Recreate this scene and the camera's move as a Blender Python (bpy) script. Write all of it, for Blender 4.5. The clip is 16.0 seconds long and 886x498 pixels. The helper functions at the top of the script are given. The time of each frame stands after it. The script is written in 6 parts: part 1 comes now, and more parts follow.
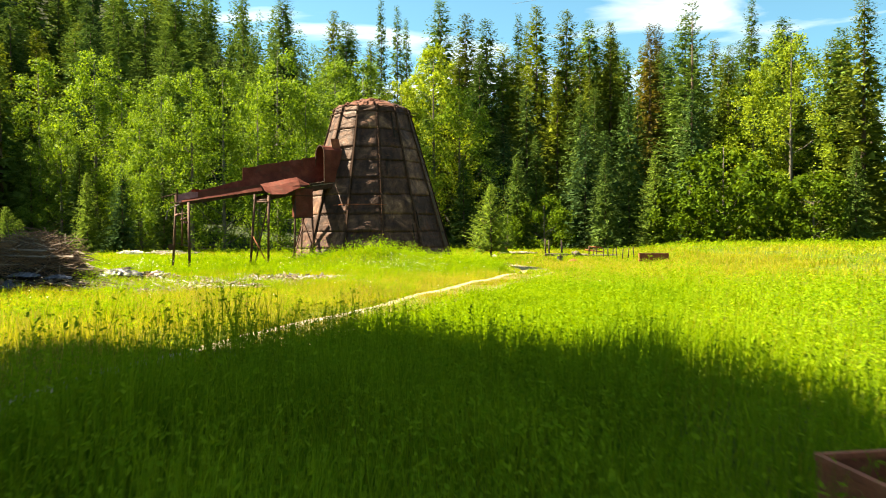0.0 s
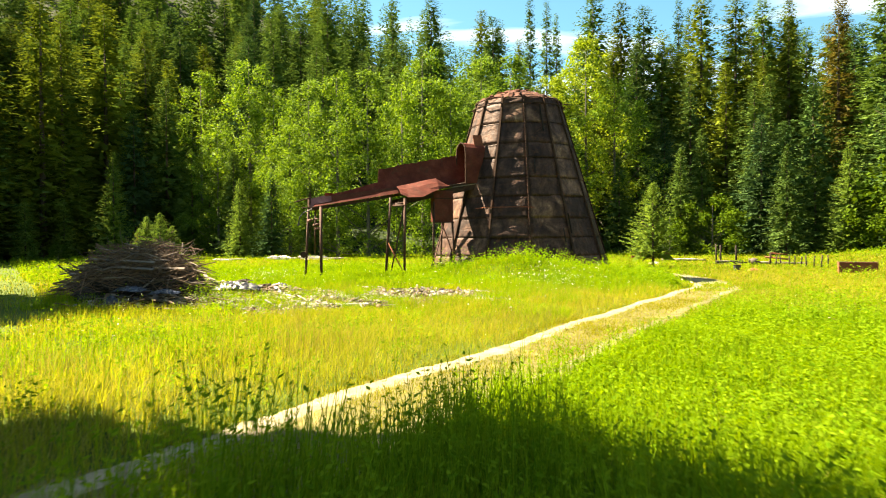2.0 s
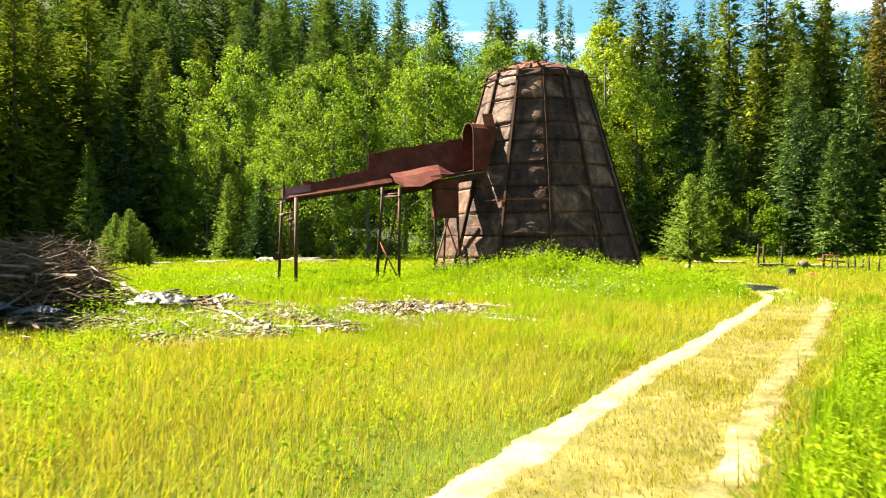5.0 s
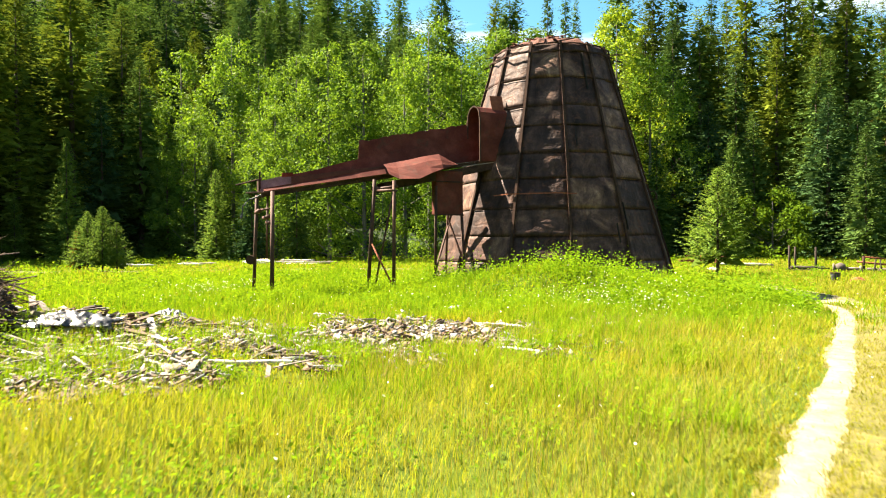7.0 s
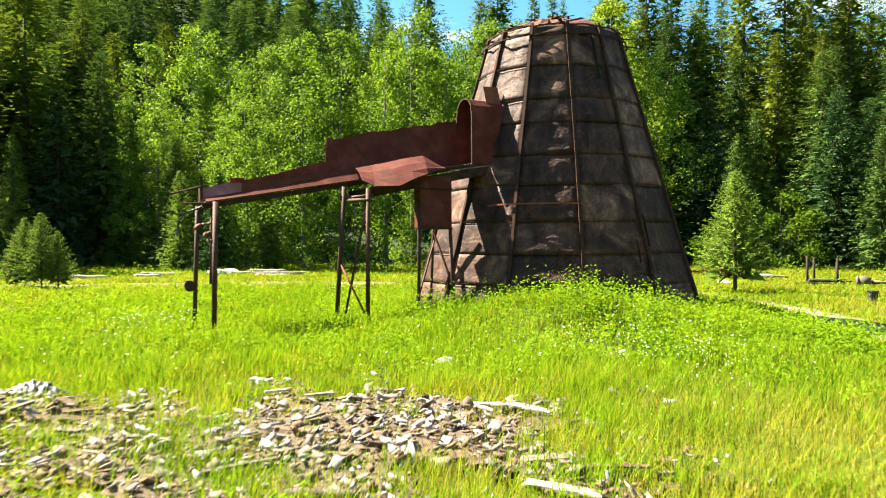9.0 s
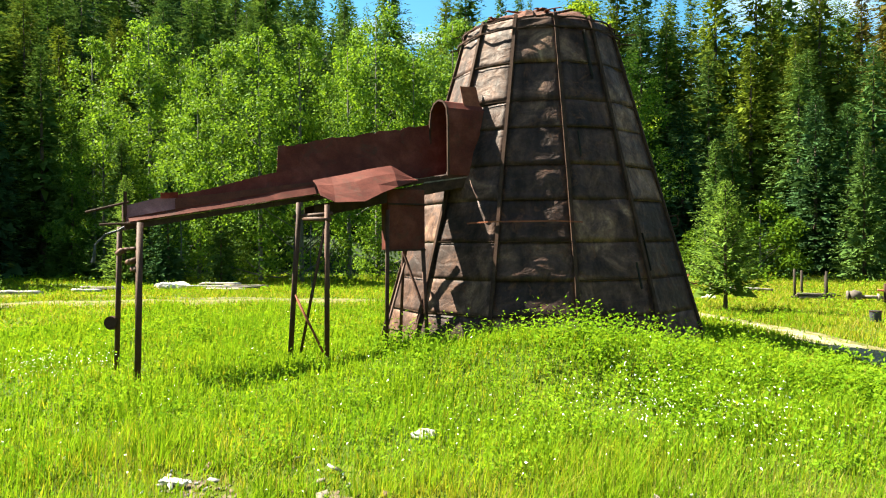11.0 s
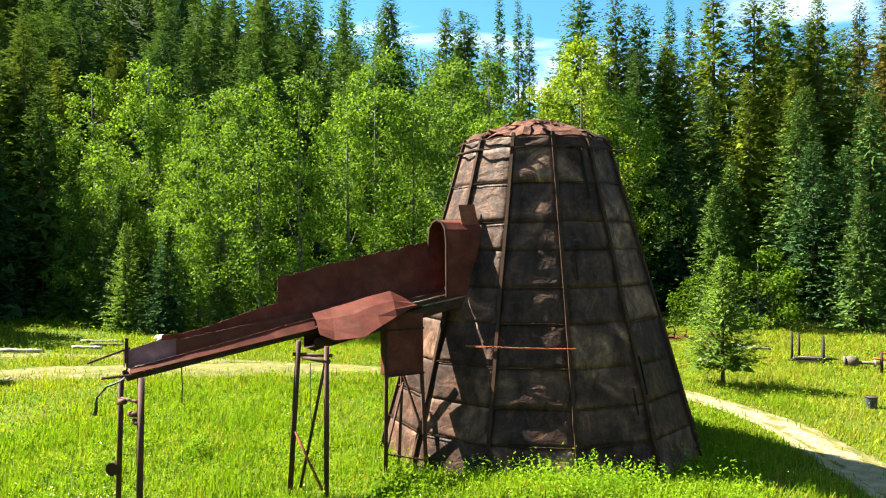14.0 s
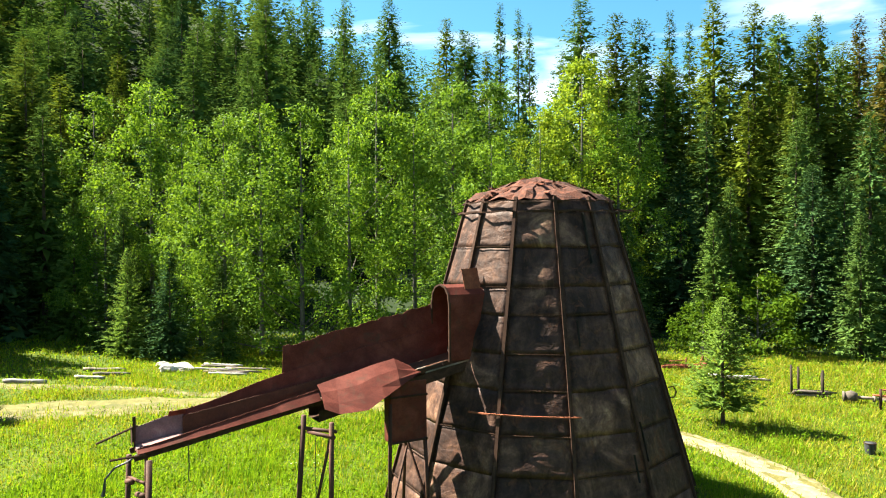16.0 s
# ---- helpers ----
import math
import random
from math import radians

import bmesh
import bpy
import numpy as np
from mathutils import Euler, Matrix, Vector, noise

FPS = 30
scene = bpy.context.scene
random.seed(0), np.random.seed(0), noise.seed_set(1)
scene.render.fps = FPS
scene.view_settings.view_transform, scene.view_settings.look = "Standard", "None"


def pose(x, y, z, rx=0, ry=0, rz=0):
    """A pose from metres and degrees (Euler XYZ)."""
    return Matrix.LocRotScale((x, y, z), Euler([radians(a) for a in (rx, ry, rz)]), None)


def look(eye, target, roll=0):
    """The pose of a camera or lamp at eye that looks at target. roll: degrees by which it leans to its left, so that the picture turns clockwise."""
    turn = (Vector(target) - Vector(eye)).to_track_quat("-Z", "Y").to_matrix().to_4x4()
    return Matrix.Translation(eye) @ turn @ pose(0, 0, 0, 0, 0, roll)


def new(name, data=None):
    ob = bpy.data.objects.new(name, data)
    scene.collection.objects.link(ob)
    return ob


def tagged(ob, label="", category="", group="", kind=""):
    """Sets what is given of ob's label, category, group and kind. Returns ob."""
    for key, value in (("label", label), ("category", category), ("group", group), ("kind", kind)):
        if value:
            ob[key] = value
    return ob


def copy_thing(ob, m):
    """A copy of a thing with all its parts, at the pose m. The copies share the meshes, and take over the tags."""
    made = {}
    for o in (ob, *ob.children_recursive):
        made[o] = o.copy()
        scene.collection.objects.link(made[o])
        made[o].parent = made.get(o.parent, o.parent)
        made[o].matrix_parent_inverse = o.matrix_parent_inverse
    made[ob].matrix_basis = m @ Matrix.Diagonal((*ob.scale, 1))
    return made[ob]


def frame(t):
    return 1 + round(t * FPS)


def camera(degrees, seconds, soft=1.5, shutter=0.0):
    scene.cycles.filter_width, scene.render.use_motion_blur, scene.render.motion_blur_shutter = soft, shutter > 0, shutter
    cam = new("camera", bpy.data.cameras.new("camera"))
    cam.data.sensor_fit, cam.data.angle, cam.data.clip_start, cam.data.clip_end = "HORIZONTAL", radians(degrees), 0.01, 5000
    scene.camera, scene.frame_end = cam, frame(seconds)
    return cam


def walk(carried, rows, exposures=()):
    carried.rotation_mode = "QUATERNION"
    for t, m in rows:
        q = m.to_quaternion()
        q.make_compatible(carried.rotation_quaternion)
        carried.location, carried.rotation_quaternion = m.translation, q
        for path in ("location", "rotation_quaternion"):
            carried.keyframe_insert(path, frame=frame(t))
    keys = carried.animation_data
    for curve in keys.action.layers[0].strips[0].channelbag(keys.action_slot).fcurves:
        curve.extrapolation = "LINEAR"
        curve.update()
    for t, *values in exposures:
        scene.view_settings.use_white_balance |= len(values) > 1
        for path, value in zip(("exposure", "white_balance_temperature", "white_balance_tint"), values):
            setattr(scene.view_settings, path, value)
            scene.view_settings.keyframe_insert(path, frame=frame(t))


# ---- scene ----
cam = camera(63.8, 16.0, soft=1.1, shutter=0.5)
METRES, EYE, TILT, LEAN, TURN = 35.0, 2.25, -2.8, 3.9, 0.0
ROWS = [
    (0.0, 0.0, 0.0, 0.0, -0.1, 1.62, -3.57),
    (0.5, -0.0029, 0.0369, 0.0056, 1.28, 1.53, -3.62),
    (1.0, -0.0053, 0.0759, 0.0093, 4.38, 1.37, -3.72),
    (1.5, -0.0074, 0.1163, 0.0116, 8.3, 1.21, -3.83),
    (2.0, -0.0105, 0.1573, 0.0138, 11.87, 1.04, -3.95),
    (2.5, -0.0147, 0.1979, 0.0147, 12.36, 1.06, -4.0),
    (3.0, -0.0207, 0.2374, 0.0154, 12.44, 1.08, -4.0),
    (3.5, -0.0272, 0.2752, 0.0157, 12.51, 1.09, -4.01),
    (4.0, -0.0336, 0.3109, 0.0159, 12.57, 1.11, -4.02),
    (6.5, -0.0698, 0.4864, 0.0197, 12.82, 1.12, -4.01),
    (7.0, -0.0788, 0.5232, 0.0226, 12.86, 1.11, -4.02),
    (7.5, -0.0881, 0.5602, 0.0293, 12.9, 1.1, -4.03),
    (8.0, -0.098, 0.5988, 0.0365, 12.93, 1.07, -4.02),
    (8.5, -0.1083, 0.6394, 0.0433, 12.79, 1.05, -4.04),
    (9.0, -0.1187, 0.6806, 0.05, 11.5, 1.14, -4.0),
    (11.5, -0.1519, 0.7892, 0.0895, 8.56, 1.47, -3.83),
    (12.0, -0.1528, 0.7864, 0.1108, 8.56, 1.48, -3.82),
    (12.5, -0.1533, 0.7832, 0.1331, 8.56, 1.49, -3.82),
    (13.0, -0.1537, 0.7806, 0.1564, 8.57, 1.51, -3.82),
    (13.5, -0.1545, 0.7775, 0.1773, 8.57, 1.55, -3.83),
    (14.0, -0.155, 0.7743, 0.1959, 8.57, 1.57, -3.83),
    (14.5, -0.1568, 0.7707, 0.2139, 8.57, 1.58, -3.84),
    (15.0, -0.1591, 0.7677, 0.231, 8.57, 1.58, -3.86),
    (15.5, -0.1606, 0.7653, 0.2469, 8.56, 1.55, -3.87),
    (16.0, -0.1618, 0.7644, 0.2638, 8.54, 1.52, -3.86),
]
EXPOSURES = [(0.0, 2.82, 8600, 10), (3.5, 2.95, 8300, 10), (6.5, 2.92, 7400, 12), (9.0, 2.88, 7000, 8), (11.5, 2.72, 6700, 2), (16.0, 2.72, 6700, 5)]
walk(cam, [(t, pose(0, 0, EYE, TILT, LEAN, TURN) @ pose(METRES * x, METRES * y, METRES * z, 90 + pitch, roll, yaw)) for t, x, y, z, yaw, pitch, roll in ROWS], EXPOSURES)

# ---------------- sky and sun ----------------
SUN_ELEV, SUN_AZ = 50.0, -75.0          # azimuth clockwise from +y
world = bpy.data.worlds.new("summer_sky")
scene.world = world
world.use_nodes = True
wn, wl = world.node_tree.nodes, world.node_tree.links
wn.clear()
sky = wn.new("ShaderNodeTexSky")
sky.sky_type, sky.sun_disc = "NISHITA", False
sky.sun_elevation, sky.sun_rotation = radians(SUN_ELEV), radians(SUN_AZ)
sky.air_density, sky.dust_density, sky.ozone_density = 1.0, 0.6, 1.6
coord = wn.new("ShaderNodeTexCoord")
mapping = wn.new("ShaderNodeMapping")
mapping.inputs["Scale"].default_value = (1.2, 1.6, 6.5)
mapping.inputs["Rotation"].default_value = (0.0, 0.12, 0.3)
wisps = wn.new("ShaderNodeTexNoise")
wisps.inputs["Scale"].default_value, wisps.inputs["Detail"].default_value, wisps.inputs["Distortion"].default_value = 2.1, 7.0, 0.6
ramp = wn.new("ShaderNodeValToRGB")
ramp.color_ramp.elements[0].position, ramp.color_ramp.elements[1].position = 0.50, 0.80
cloud = wn.new("ShaderNodeMix")
cloud.data_type = "RGBA"
cloud.inputs[7].default_value = (15.5, 16.0, 16.6, 1)
back = wn.new("ShaderNodeBackground")
back.inputs["Strength"].default_value = 0.027
wout = wn.new("ShaderNodeOutputWorld")
wl.new(coord.outputs["Generated"], mapping.inputs["Vector"])
wl.new(mapping.outputs["Vector"], wisps.inputs["Vector"])
wl.new(wisps.outputs["Fac"], ramp.inputs["Fac"])
wl.new(ramp.outputs["Color"], cloud.inputs[0])
tint = wn.new("ShaderNodeMix")
tint.data_type, tint.blend_type = "RGBA", "MULTIPLY"
tint.inputs[0].default_value = 1.0
tint.inputs[7].default_value = (0.64, 1.26, 1.42, 1)
wl.new(sky.outputs["Color"], tint.inputs[6])
wl.new(tint.outputs[2], cloud.inputs[6])
wl.new(cloud.outputs[2], back.inputs["Color"])
wl.new(back.outputs["Background"], wout.inputs["Surface"])

sun_data = bpy.data.lights.new("sun", "SUN")
sun_data.energy, sun_data.angle, sun_data.color = 5.9, radians(0.55), (1.0, 0.93, 0.80)
sun = new("sun", sun_data)
TO_SUN = Vector((math.sin(radians(SUN_AZ)) * math.cos(radians(SUN_ELEV)), math.cos(radians(SUN_AZ)) * math.cos(radians(SUN_ELEV)), math.sin(radians(SUN_ELEV))))
sun.matrix_world = look(TO_SUN * 200, (0, 0, 0))


# ---------------- materials ----------------
def node_material(name):
    m = bpy.data.materials.new(name)
    m.use_nodes = True
    m.node_tree.nodes.clear()
    return m, m.node_tree.nodes, m.node_tree.links


def noise_node(n, l, scale, detail=4.0, rough=0.55, stretch=None, distort=0.0):
    tex = n.new("ShaderNodeTexNoise")
    tex.inputs["Scale"].default_value, tex.inputs["Detail"].default_value = scale, detail
    tex.inputs["Roughness"].default_value, tex.inputs["Distortion"].default_value = rough, distort
    where = n.new("ShaderNodeTexCoord")
    if stretch:
        mp = n.new("ShaderNodeMapping")
        mp.inputs["Scale"].default_value = stretch
        l.new(where.outputs["Object"], mp.inputs["Vector"])
        l.new(mp.outputs["Vector"], tex.inputs["Vector"])
    else:
        l.new(where.outputs["Object"], tex.inputs["Vector"])
    return tex


def ramp_node(n, l, source, stops):
    r = n.new("ShaderNodeValToRGB")
    els = r.color_ramp.elements
    while len(els) < len(stops):
        els.new(0.5)
    for e, (p, c) in zip(els, stops):
        e.position, e.color = p, (*c, 1)
    l.new(source, r.inputs["Fac"])
    return r


def mix_node(n, l, a, b, fac, blend="MIX"):
    m = n.new("ShaderNodeMix")
    m.data_type, m.blend_type = "RGBA", blend
    for socket, v in ((0, fac), (6, a), (7, b)):
        if isinstance(v, (int, float)):
            m.inputs[socket].default_value = v
        elif isinstance(v, tuple):
            m.inputs[socket].default_value = (*v, 1)
        else:
            l.new(v, m.inputs[socket])
    return m.outputs[2]


def surface(name, stops, scale=3.0, fine=40.0, rough=0.8, metal=0.0, bump=0.3, stretch=None, vary=0.0, patch=None, gloss=0.25, dents=0.0):
    """Noise-coloured surface with fine grain, bump, optional patches and a per-piece change of tone."""
    m, n, l = node_material(name)
    big = noise_node(n, l, scale, 6.0, 0.6, stretch, 0.4)
    small = noise_node(n, l, fine, 5.0, 0.65, stretch)
    colour = ramp_node(n, l, big.outputs["Fac"], stops).outputs["Color"]
    grain = ramp_node(n, l, small.outputs["Fac"], [(0.3, (0.62, 0.62, 0.62)), (0.7, (1.25, 1.22, 1.2))]).outputs["Color"]
    colour = mix_node(n, l, colour, grain, 0.75, "MULTIPLY")
    if patch:
        pc, pscale, lo, hi = patch
        spots = noise_node(n, l, pscale, 5.0, 0.7, None, 0.8)
        cover = ramp_node(n, l, spots.outputs["Fac"], [(lo, (0, 0, 0)), (hi, (1, 1, 1))]).outputs["Color"]
        colour = mix_node(n, l, colour, pc, cover)
    if vary:
        info = n.new("ShaderNodeObjectInfo")
        tone = ramp_node(n, l, info.outputs["Random"], [(0.0, (1 - vary, 1 - vary, 1 - vary)), (1.0, (1 + vary, 1 + vary * 0.9, 1 + vary * 0.8))]).outputs["Color"]
        colour = mix_node(n, l, colour, tone, 1.0, "MULTIPLY")
    b = n.new("ShaderNodeBsdfPrincipled")
    b.inputs["Roughness"].default_value, b.inputs["Metallic"].default_value = rough, metal
    b.inputs["Specular IOR Level"].default_value = gloss
    l.new(colour, b.inputs["Base Color"])
    if bump:
        bp = n.new("ShaderNodeBump")
        bp.inputs["Strength"].default_value, bp.inputs["Distance"].default_value = bump, 0.02
        l.new(small.outputs["Fac"], bp.inputs["Height"])
        l.new(bp.outputs["Normal"], b.inputs["Normal"])
        if dents:
            buckle = noise_node(n, l, 1.5, 2.0, 0.5, (1, 1, 1.3), 0.6)
            wide = n.new("ShaderNodeBump")
            wide.inputs["Strength"].default_value, wide.inputs["Distance"].default_value = 1.0, dents
            l.new(buckle.outputs["Fac"], wide.inputs["Height"])
            l.new(wide.outputs["Normal"], bp.inputs["Normal"])
    out = n.new("ShaderNodeOutputMaterial")
    l.new(b.outputs["BSDF"], out.inputs["Surface"])
    return m


def foliage(name, dark, light, glow, through_share=0.35, by_object=0.25, rough=0.55, field=None, gloss=0.0):
    """Leaves or blades: tone by island and by plant, light let through."""
    m, n, l = node_material(name)
    geo = n.new("ShaderNodeNewGeometry")
    colour = ramp_node(n, l, geo.outputs["Random Per Island"], [(0.0, dark), (1.0, light)]).outputs["Color"]
    info = n.new("ShaderNodeObjectInfo")
    tone = ramp_node(n, l, info.outputs["Random"], [(0.0, (1 - by_object, 1 - by_object, 1 - by_object * 0.6)), (1.0, (1 + by_object, 1 + by_object * 0.7, 1 - by_object * 0.3))]).outputs["Color"]
    colour = mix_node(n, l, colour, tone, 1.0, "MULTIPLY")
    if field:
        big = noise_node(n, l, field, 4.0, 0.6)
        sway = ramp_node(n, l, big.outputs["Fac"], [(0.3, (0.76, 0.86, 0.8)), (0.7, (1.20, 1.12, 1.0))]).outputs["Color"]
        colour = mix_node(n, l, colour, sway, 0.9, "MULTIPLY")
    b = n.new("ShaderNodeBsdfPrincipled")
    b.inputs["Roughness"].default_value = rough
    b.inputs["Specular IOR Level"].default_value = gloss
    l.new(colour, b.inputs["Base Color"])
    t = n.new("ShaderNodeBsdfTranslucent")
    l.new(mix_node(n, l, colour, glow, 1.0, "MULTIPLY"), t.inputs["Color"])
    mix = n.new("ShaderNodeMixShader")
    mix.inputs[0].default_value = through_share
    l.new(b.outputs["BSDF"], mix.inputs[1])
    l.new(t.outputs["BSDF"], mix.inputs[2])
    out = n.new("ShaderNodeOutputMaterial")
    l.new(mix.outputs[0], out.inputs["Surface"])
    return m


GLOW = (1.5, 1.35, 0.6)


def ground_material():
    """Meadow soil and thatch that gives way to near-black green under the trees."""
    m, n, l = node_material("meadow_soil_and_forest_floor")
    big, small = noise_node(n, l, 0.35, 6.0, 0.6), noise_node(n, l, 9.0, 5.0, 0.65)
    grass = ramp_node(n, l, big.outputs["Fac"], [(0.3, (0.026, 0.048, 0.003)), (0.55, (0.042, 0.064, 0.004)), (0.75, (0.066, 0.076, 0.008))]).outputs["Color"]
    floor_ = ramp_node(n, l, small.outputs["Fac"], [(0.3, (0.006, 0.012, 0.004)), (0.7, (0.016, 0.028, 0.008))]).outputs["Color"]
    where = n.new("ShaderNodeTexCoord")
    split = n.new("ShaderNodeSeparateXYZ")
    l.new(where.outputs["Object"], split.inputs["Vector"])
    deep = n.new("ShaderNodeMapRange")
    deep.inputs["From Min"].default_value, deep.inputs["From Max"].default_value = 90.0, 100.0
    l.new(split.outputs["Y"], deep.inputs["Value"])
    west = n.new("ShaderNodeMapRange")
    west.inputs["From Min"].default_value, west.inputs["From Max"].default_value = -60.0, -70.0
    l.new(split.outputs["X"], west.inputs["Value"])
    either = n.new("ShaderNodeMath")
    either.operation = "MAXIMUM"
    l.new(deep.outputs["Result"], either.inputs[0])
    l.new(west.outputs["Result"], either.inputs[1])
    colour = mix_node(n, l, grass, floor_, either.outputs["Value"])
    b = n.new("ShaderNodeBsdfPrincipled")
    b.inputs["Roughness"].default_value, b.inputs["Specular IOR Level"].default_value = 0.95, 0.1
    l.new(colour, b.inputs["Base Color"])
    bp = n.new("ShaderNodeBump")
    bp.inputs["Strength"].default_value, bp.inputs["Distance"].default_value = 0.6, 0.05
    l.new(small.outputs["Fac"], bp.inputs["Height"])
    l.new(bp.outputs["Normal"], b.inputs["Normal"])
    out = n.new("ShaderNodeOutputMaterial")
    l.new(b.outputs["BSDF"], out.inputs["Surface"])
    return m


M_GROUND = ground_material()
M_TRACK = surface("pale_track_dirt", [(0.3, (0.120, 0.098, 0.052)), (0.55, (0.195, 0.166, 0.098)), (0.8, (0.280, 0.250, 0.165))], 2.2, 18.0, 0.95, 0, 0.5)
M_STRIP = surface("worn_grass_verge", [(0.3, (0.050, 0.050, 0.007)), (0.55, (0.094, 0.083, 0.020)), (0.78, (0.165, 0.138, 0.054))], 1.8, 14.0, 0.95, 0, 0.6)
M_FAINT = surface("half_grown_track_dirt", [(0.38, (0.060, 0.056, 0.011)), (0.52, (0.112, 0.097, 0.040)), (0.70, (0.210, 0.181, 0.105))], 1.5, 16.0, 0.95, 0, 0.6)
M_LANE = surface("trodden_dry_lane", [(0.38, (0.050, 0.052, 0.009)), (0.53, (0.082, 0.074, 0.022)), (0.72, (0.150, 0.128, 0.066))], 0.9, 16.0, 0.95, 0, 0.6)
M_DUFF = surface("bark_and_chip_soil", [(0.3, (0.026, 0.017, 0.011)), (0.52, (0.080, 0.055, 0.036)), (0.76, (0.165, 0.125, 0.085))], 7.0, 40.0, 0.95, 0, 0.7)
def burner_steel():
    """Sheet steel gone from bare grey-tan to dark brown, with streaks that run down and rust blooms."""
    m, n, l = node_material("weathered_sheet_steel")
    big, fine_, streak = noise_node(n, l, 0.9, 6.0, 0.65, None, 0.7), noise_node(n, l, 9.0, 6.0, 0.7, None, 0.3), noise_node(n, l, 2.6, 5.0, 0.65, (1, 1, 0.22))
    info = n.new("ShaderNodeObjectInfo")
    shift = n.new("ShaderNodeMath")
    shift.operation = "MULTIPLY_ADD"
    shift.inputs[1].default_value, shift.inputs[2].default_value = 0.18, -0.08
    l.new(info.outputs["Random"], shift.inputs[0])
    total = n.new("ShaderNodeMath")
    l.new(big.outputs["Fac"], total.inputs[0])
    l.new(shift.outputs[0], total.inputs[1])
    colour = ramp_node(n, l, total.outputs[0], [(0.32, (0.018, 0.0092, 0.0076)), (0.46, (0.032, 0.0160, 0.0124)), (0.57, (0.064, 0.0330, 0.0240)), (0.68, (0.136, 0.0760, 0.0520)), (0.82, (0.320, 0.2050, 0.1400))]).outputs["Color"]
    runs = ramp_node(n, l, streak.outputs["Fac"], [(0.30, (0.50, 0.44, 0.40)), (0.50, (0.95, 0.92, 0.90)), (0.70, (1.38, 1.32, 1.22))]).outputs["Color"]
    colour = mix_node(n, l, colour, runs, 0.8, "MULTIPLY")
    bloom = noise_node(n, l, 1.7, 6.0, 0.72, None, 1.0)
    cover = ramp_node(n, l, bloom.outputs["Fac"], [(0.55, (0, 0, 0)), (0.68, (1, 1, 1))]).outputs["Color"]
    colour = mix_node(n, l, colour, (0.092, 0.036, 0.0180), mix_node(n, l, (0, 0, 0), cover, 0.75))
    grain = ramp_node(n, l, fine_.outputs["Fac"], [(0.3, (0.58, 0.56, 0.55)), (0.68, (1.28, 1.26, 1.22))]).outputs["Color"]
    colour = mix_node(n, l, colour, grain, 0.8, "MULTIPLY")
    b = n.new("ShaderNodeBsdfPrincipled")
    b.inputs["Metallic"].default_value, b.inputs["Specular IOR Level"].default_value = 0.08, 0.18
    l.new(ramp_node(n, l, streak.outputs["Fac"], [(0.3, (0.80, 0.80, 0.80)), (0.7, (0.55, 0.55, 0.55))]).outputs["Color"], b.inputs["Roughness"])
    l.new(colour, b.inputs["Base Color"])
    buckle = noise_node(n, l, 1.6, 3.0, 0.5, (1, 1, 1.5), 0.8)
    wide = n.new("ShaderNodeBump")
    wide.inputs["Strength"].default_value, wide.inputs["Distance"].default_value = 1.0, 0.06
    l.new(buckle.outputs["Fac"], wide.inputs["Height"])
    bp = n.new("ShaderNodeBump")
    bp.inputs["Strength"].default_value, bp.inputs["Distance"].default_value = 0.35, 0.02
    l.new(fine_.outputs["Fac"], bp.inputs["Height"])
    l.new(wide.outputs["Normal"], bp.inputs["Normal"])
    l.new(bp.outputs["Normal"], b.inputs["Normal"])
    out = n.new("ShaderNodeOutputMaterial")
    l.new(b.outputs["BSDF"], out.inputs["Surface"])
    return m


M_PANEL = burner_steel()
M_CAP = surface("dark_crumbling_rust", [(0.3, (0.024, 0.010, 0.007)), (0.5, (0.056, 0.019, 0.011)), (0.72, (0.115, 0.038, 0.021))], 4.5, 26.0, 0.9, 0.05, 0.8, None, 0.45)
M_RIB = surface("dark_rusted_steel", [(0.3, (0.0231, 0.0132, 0.0099)), (0.6, (0.0495, 0.0264, 0.0185)), (0.8, (0.0858, 0.0429, 0.0264))], 3.0, 30.0, 0.85, 0.0, 0.3, None, 0.0, None, 0.08)
M_RED = surface("red_oxide_painted_steel", [(0.25, (0.050, 0.0125, 0.0092)), (0.5, (0.084, 0.021, 0.0150)), (0.72, (0.130, 0.039, 0.028))], 1.4, 26.0, 0.75, 0.0, 0.25, None, 0.1, ((0.0594, 0.0264, 0.0185), 1.6, 0.55, 0.7), 0.08)
M_RUST = surface("bright_rust", [(0.3, (0.1122, 0.0330, 0.0172)), (0.55, (0.1914, 0.0581, 0.0277)), (0.8, (0.2772, 0.0990, 0.0495))], 3.5, 30.0, 0.85, 0.05, 0.5, None, 0.25)
M_FLOOR = surface("brown_scaled_steel", [(0.3, (0.040, 0.0150, 0.0075)), (0.55, (0.070, 0.0260, 0.0120)), (0.8, (0.115, 0.0450, 0.0210))], 1.6, 22.0, 0.8, 0.05, 0.4)
M_SCOUR = surface("scoured_pink_steel", [(0.3, (0.110, 0.056, 0.054)), (0.6, (0.175, 0.100, 0.096)), (0.8, (0.250, 0.170, 0.160))], 1.8, 24.0, 0.55, 0.0, 0.2)
M_LEG = surface("rust_brown_pipe", [(0.3, (0.034, 0.0150, 0.0100)), (0.6, (0.066, 0.0280, 0.0180)), (0.8, (0.110, 0.0480, 0.0300))], 3.0, 30.0, 0.75, 0.1, 0.3, None, 0.2)
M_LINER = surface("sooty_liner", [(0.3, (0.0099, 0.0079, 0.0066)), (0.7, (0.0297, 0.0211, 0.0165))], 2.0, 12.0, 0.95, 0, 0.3)
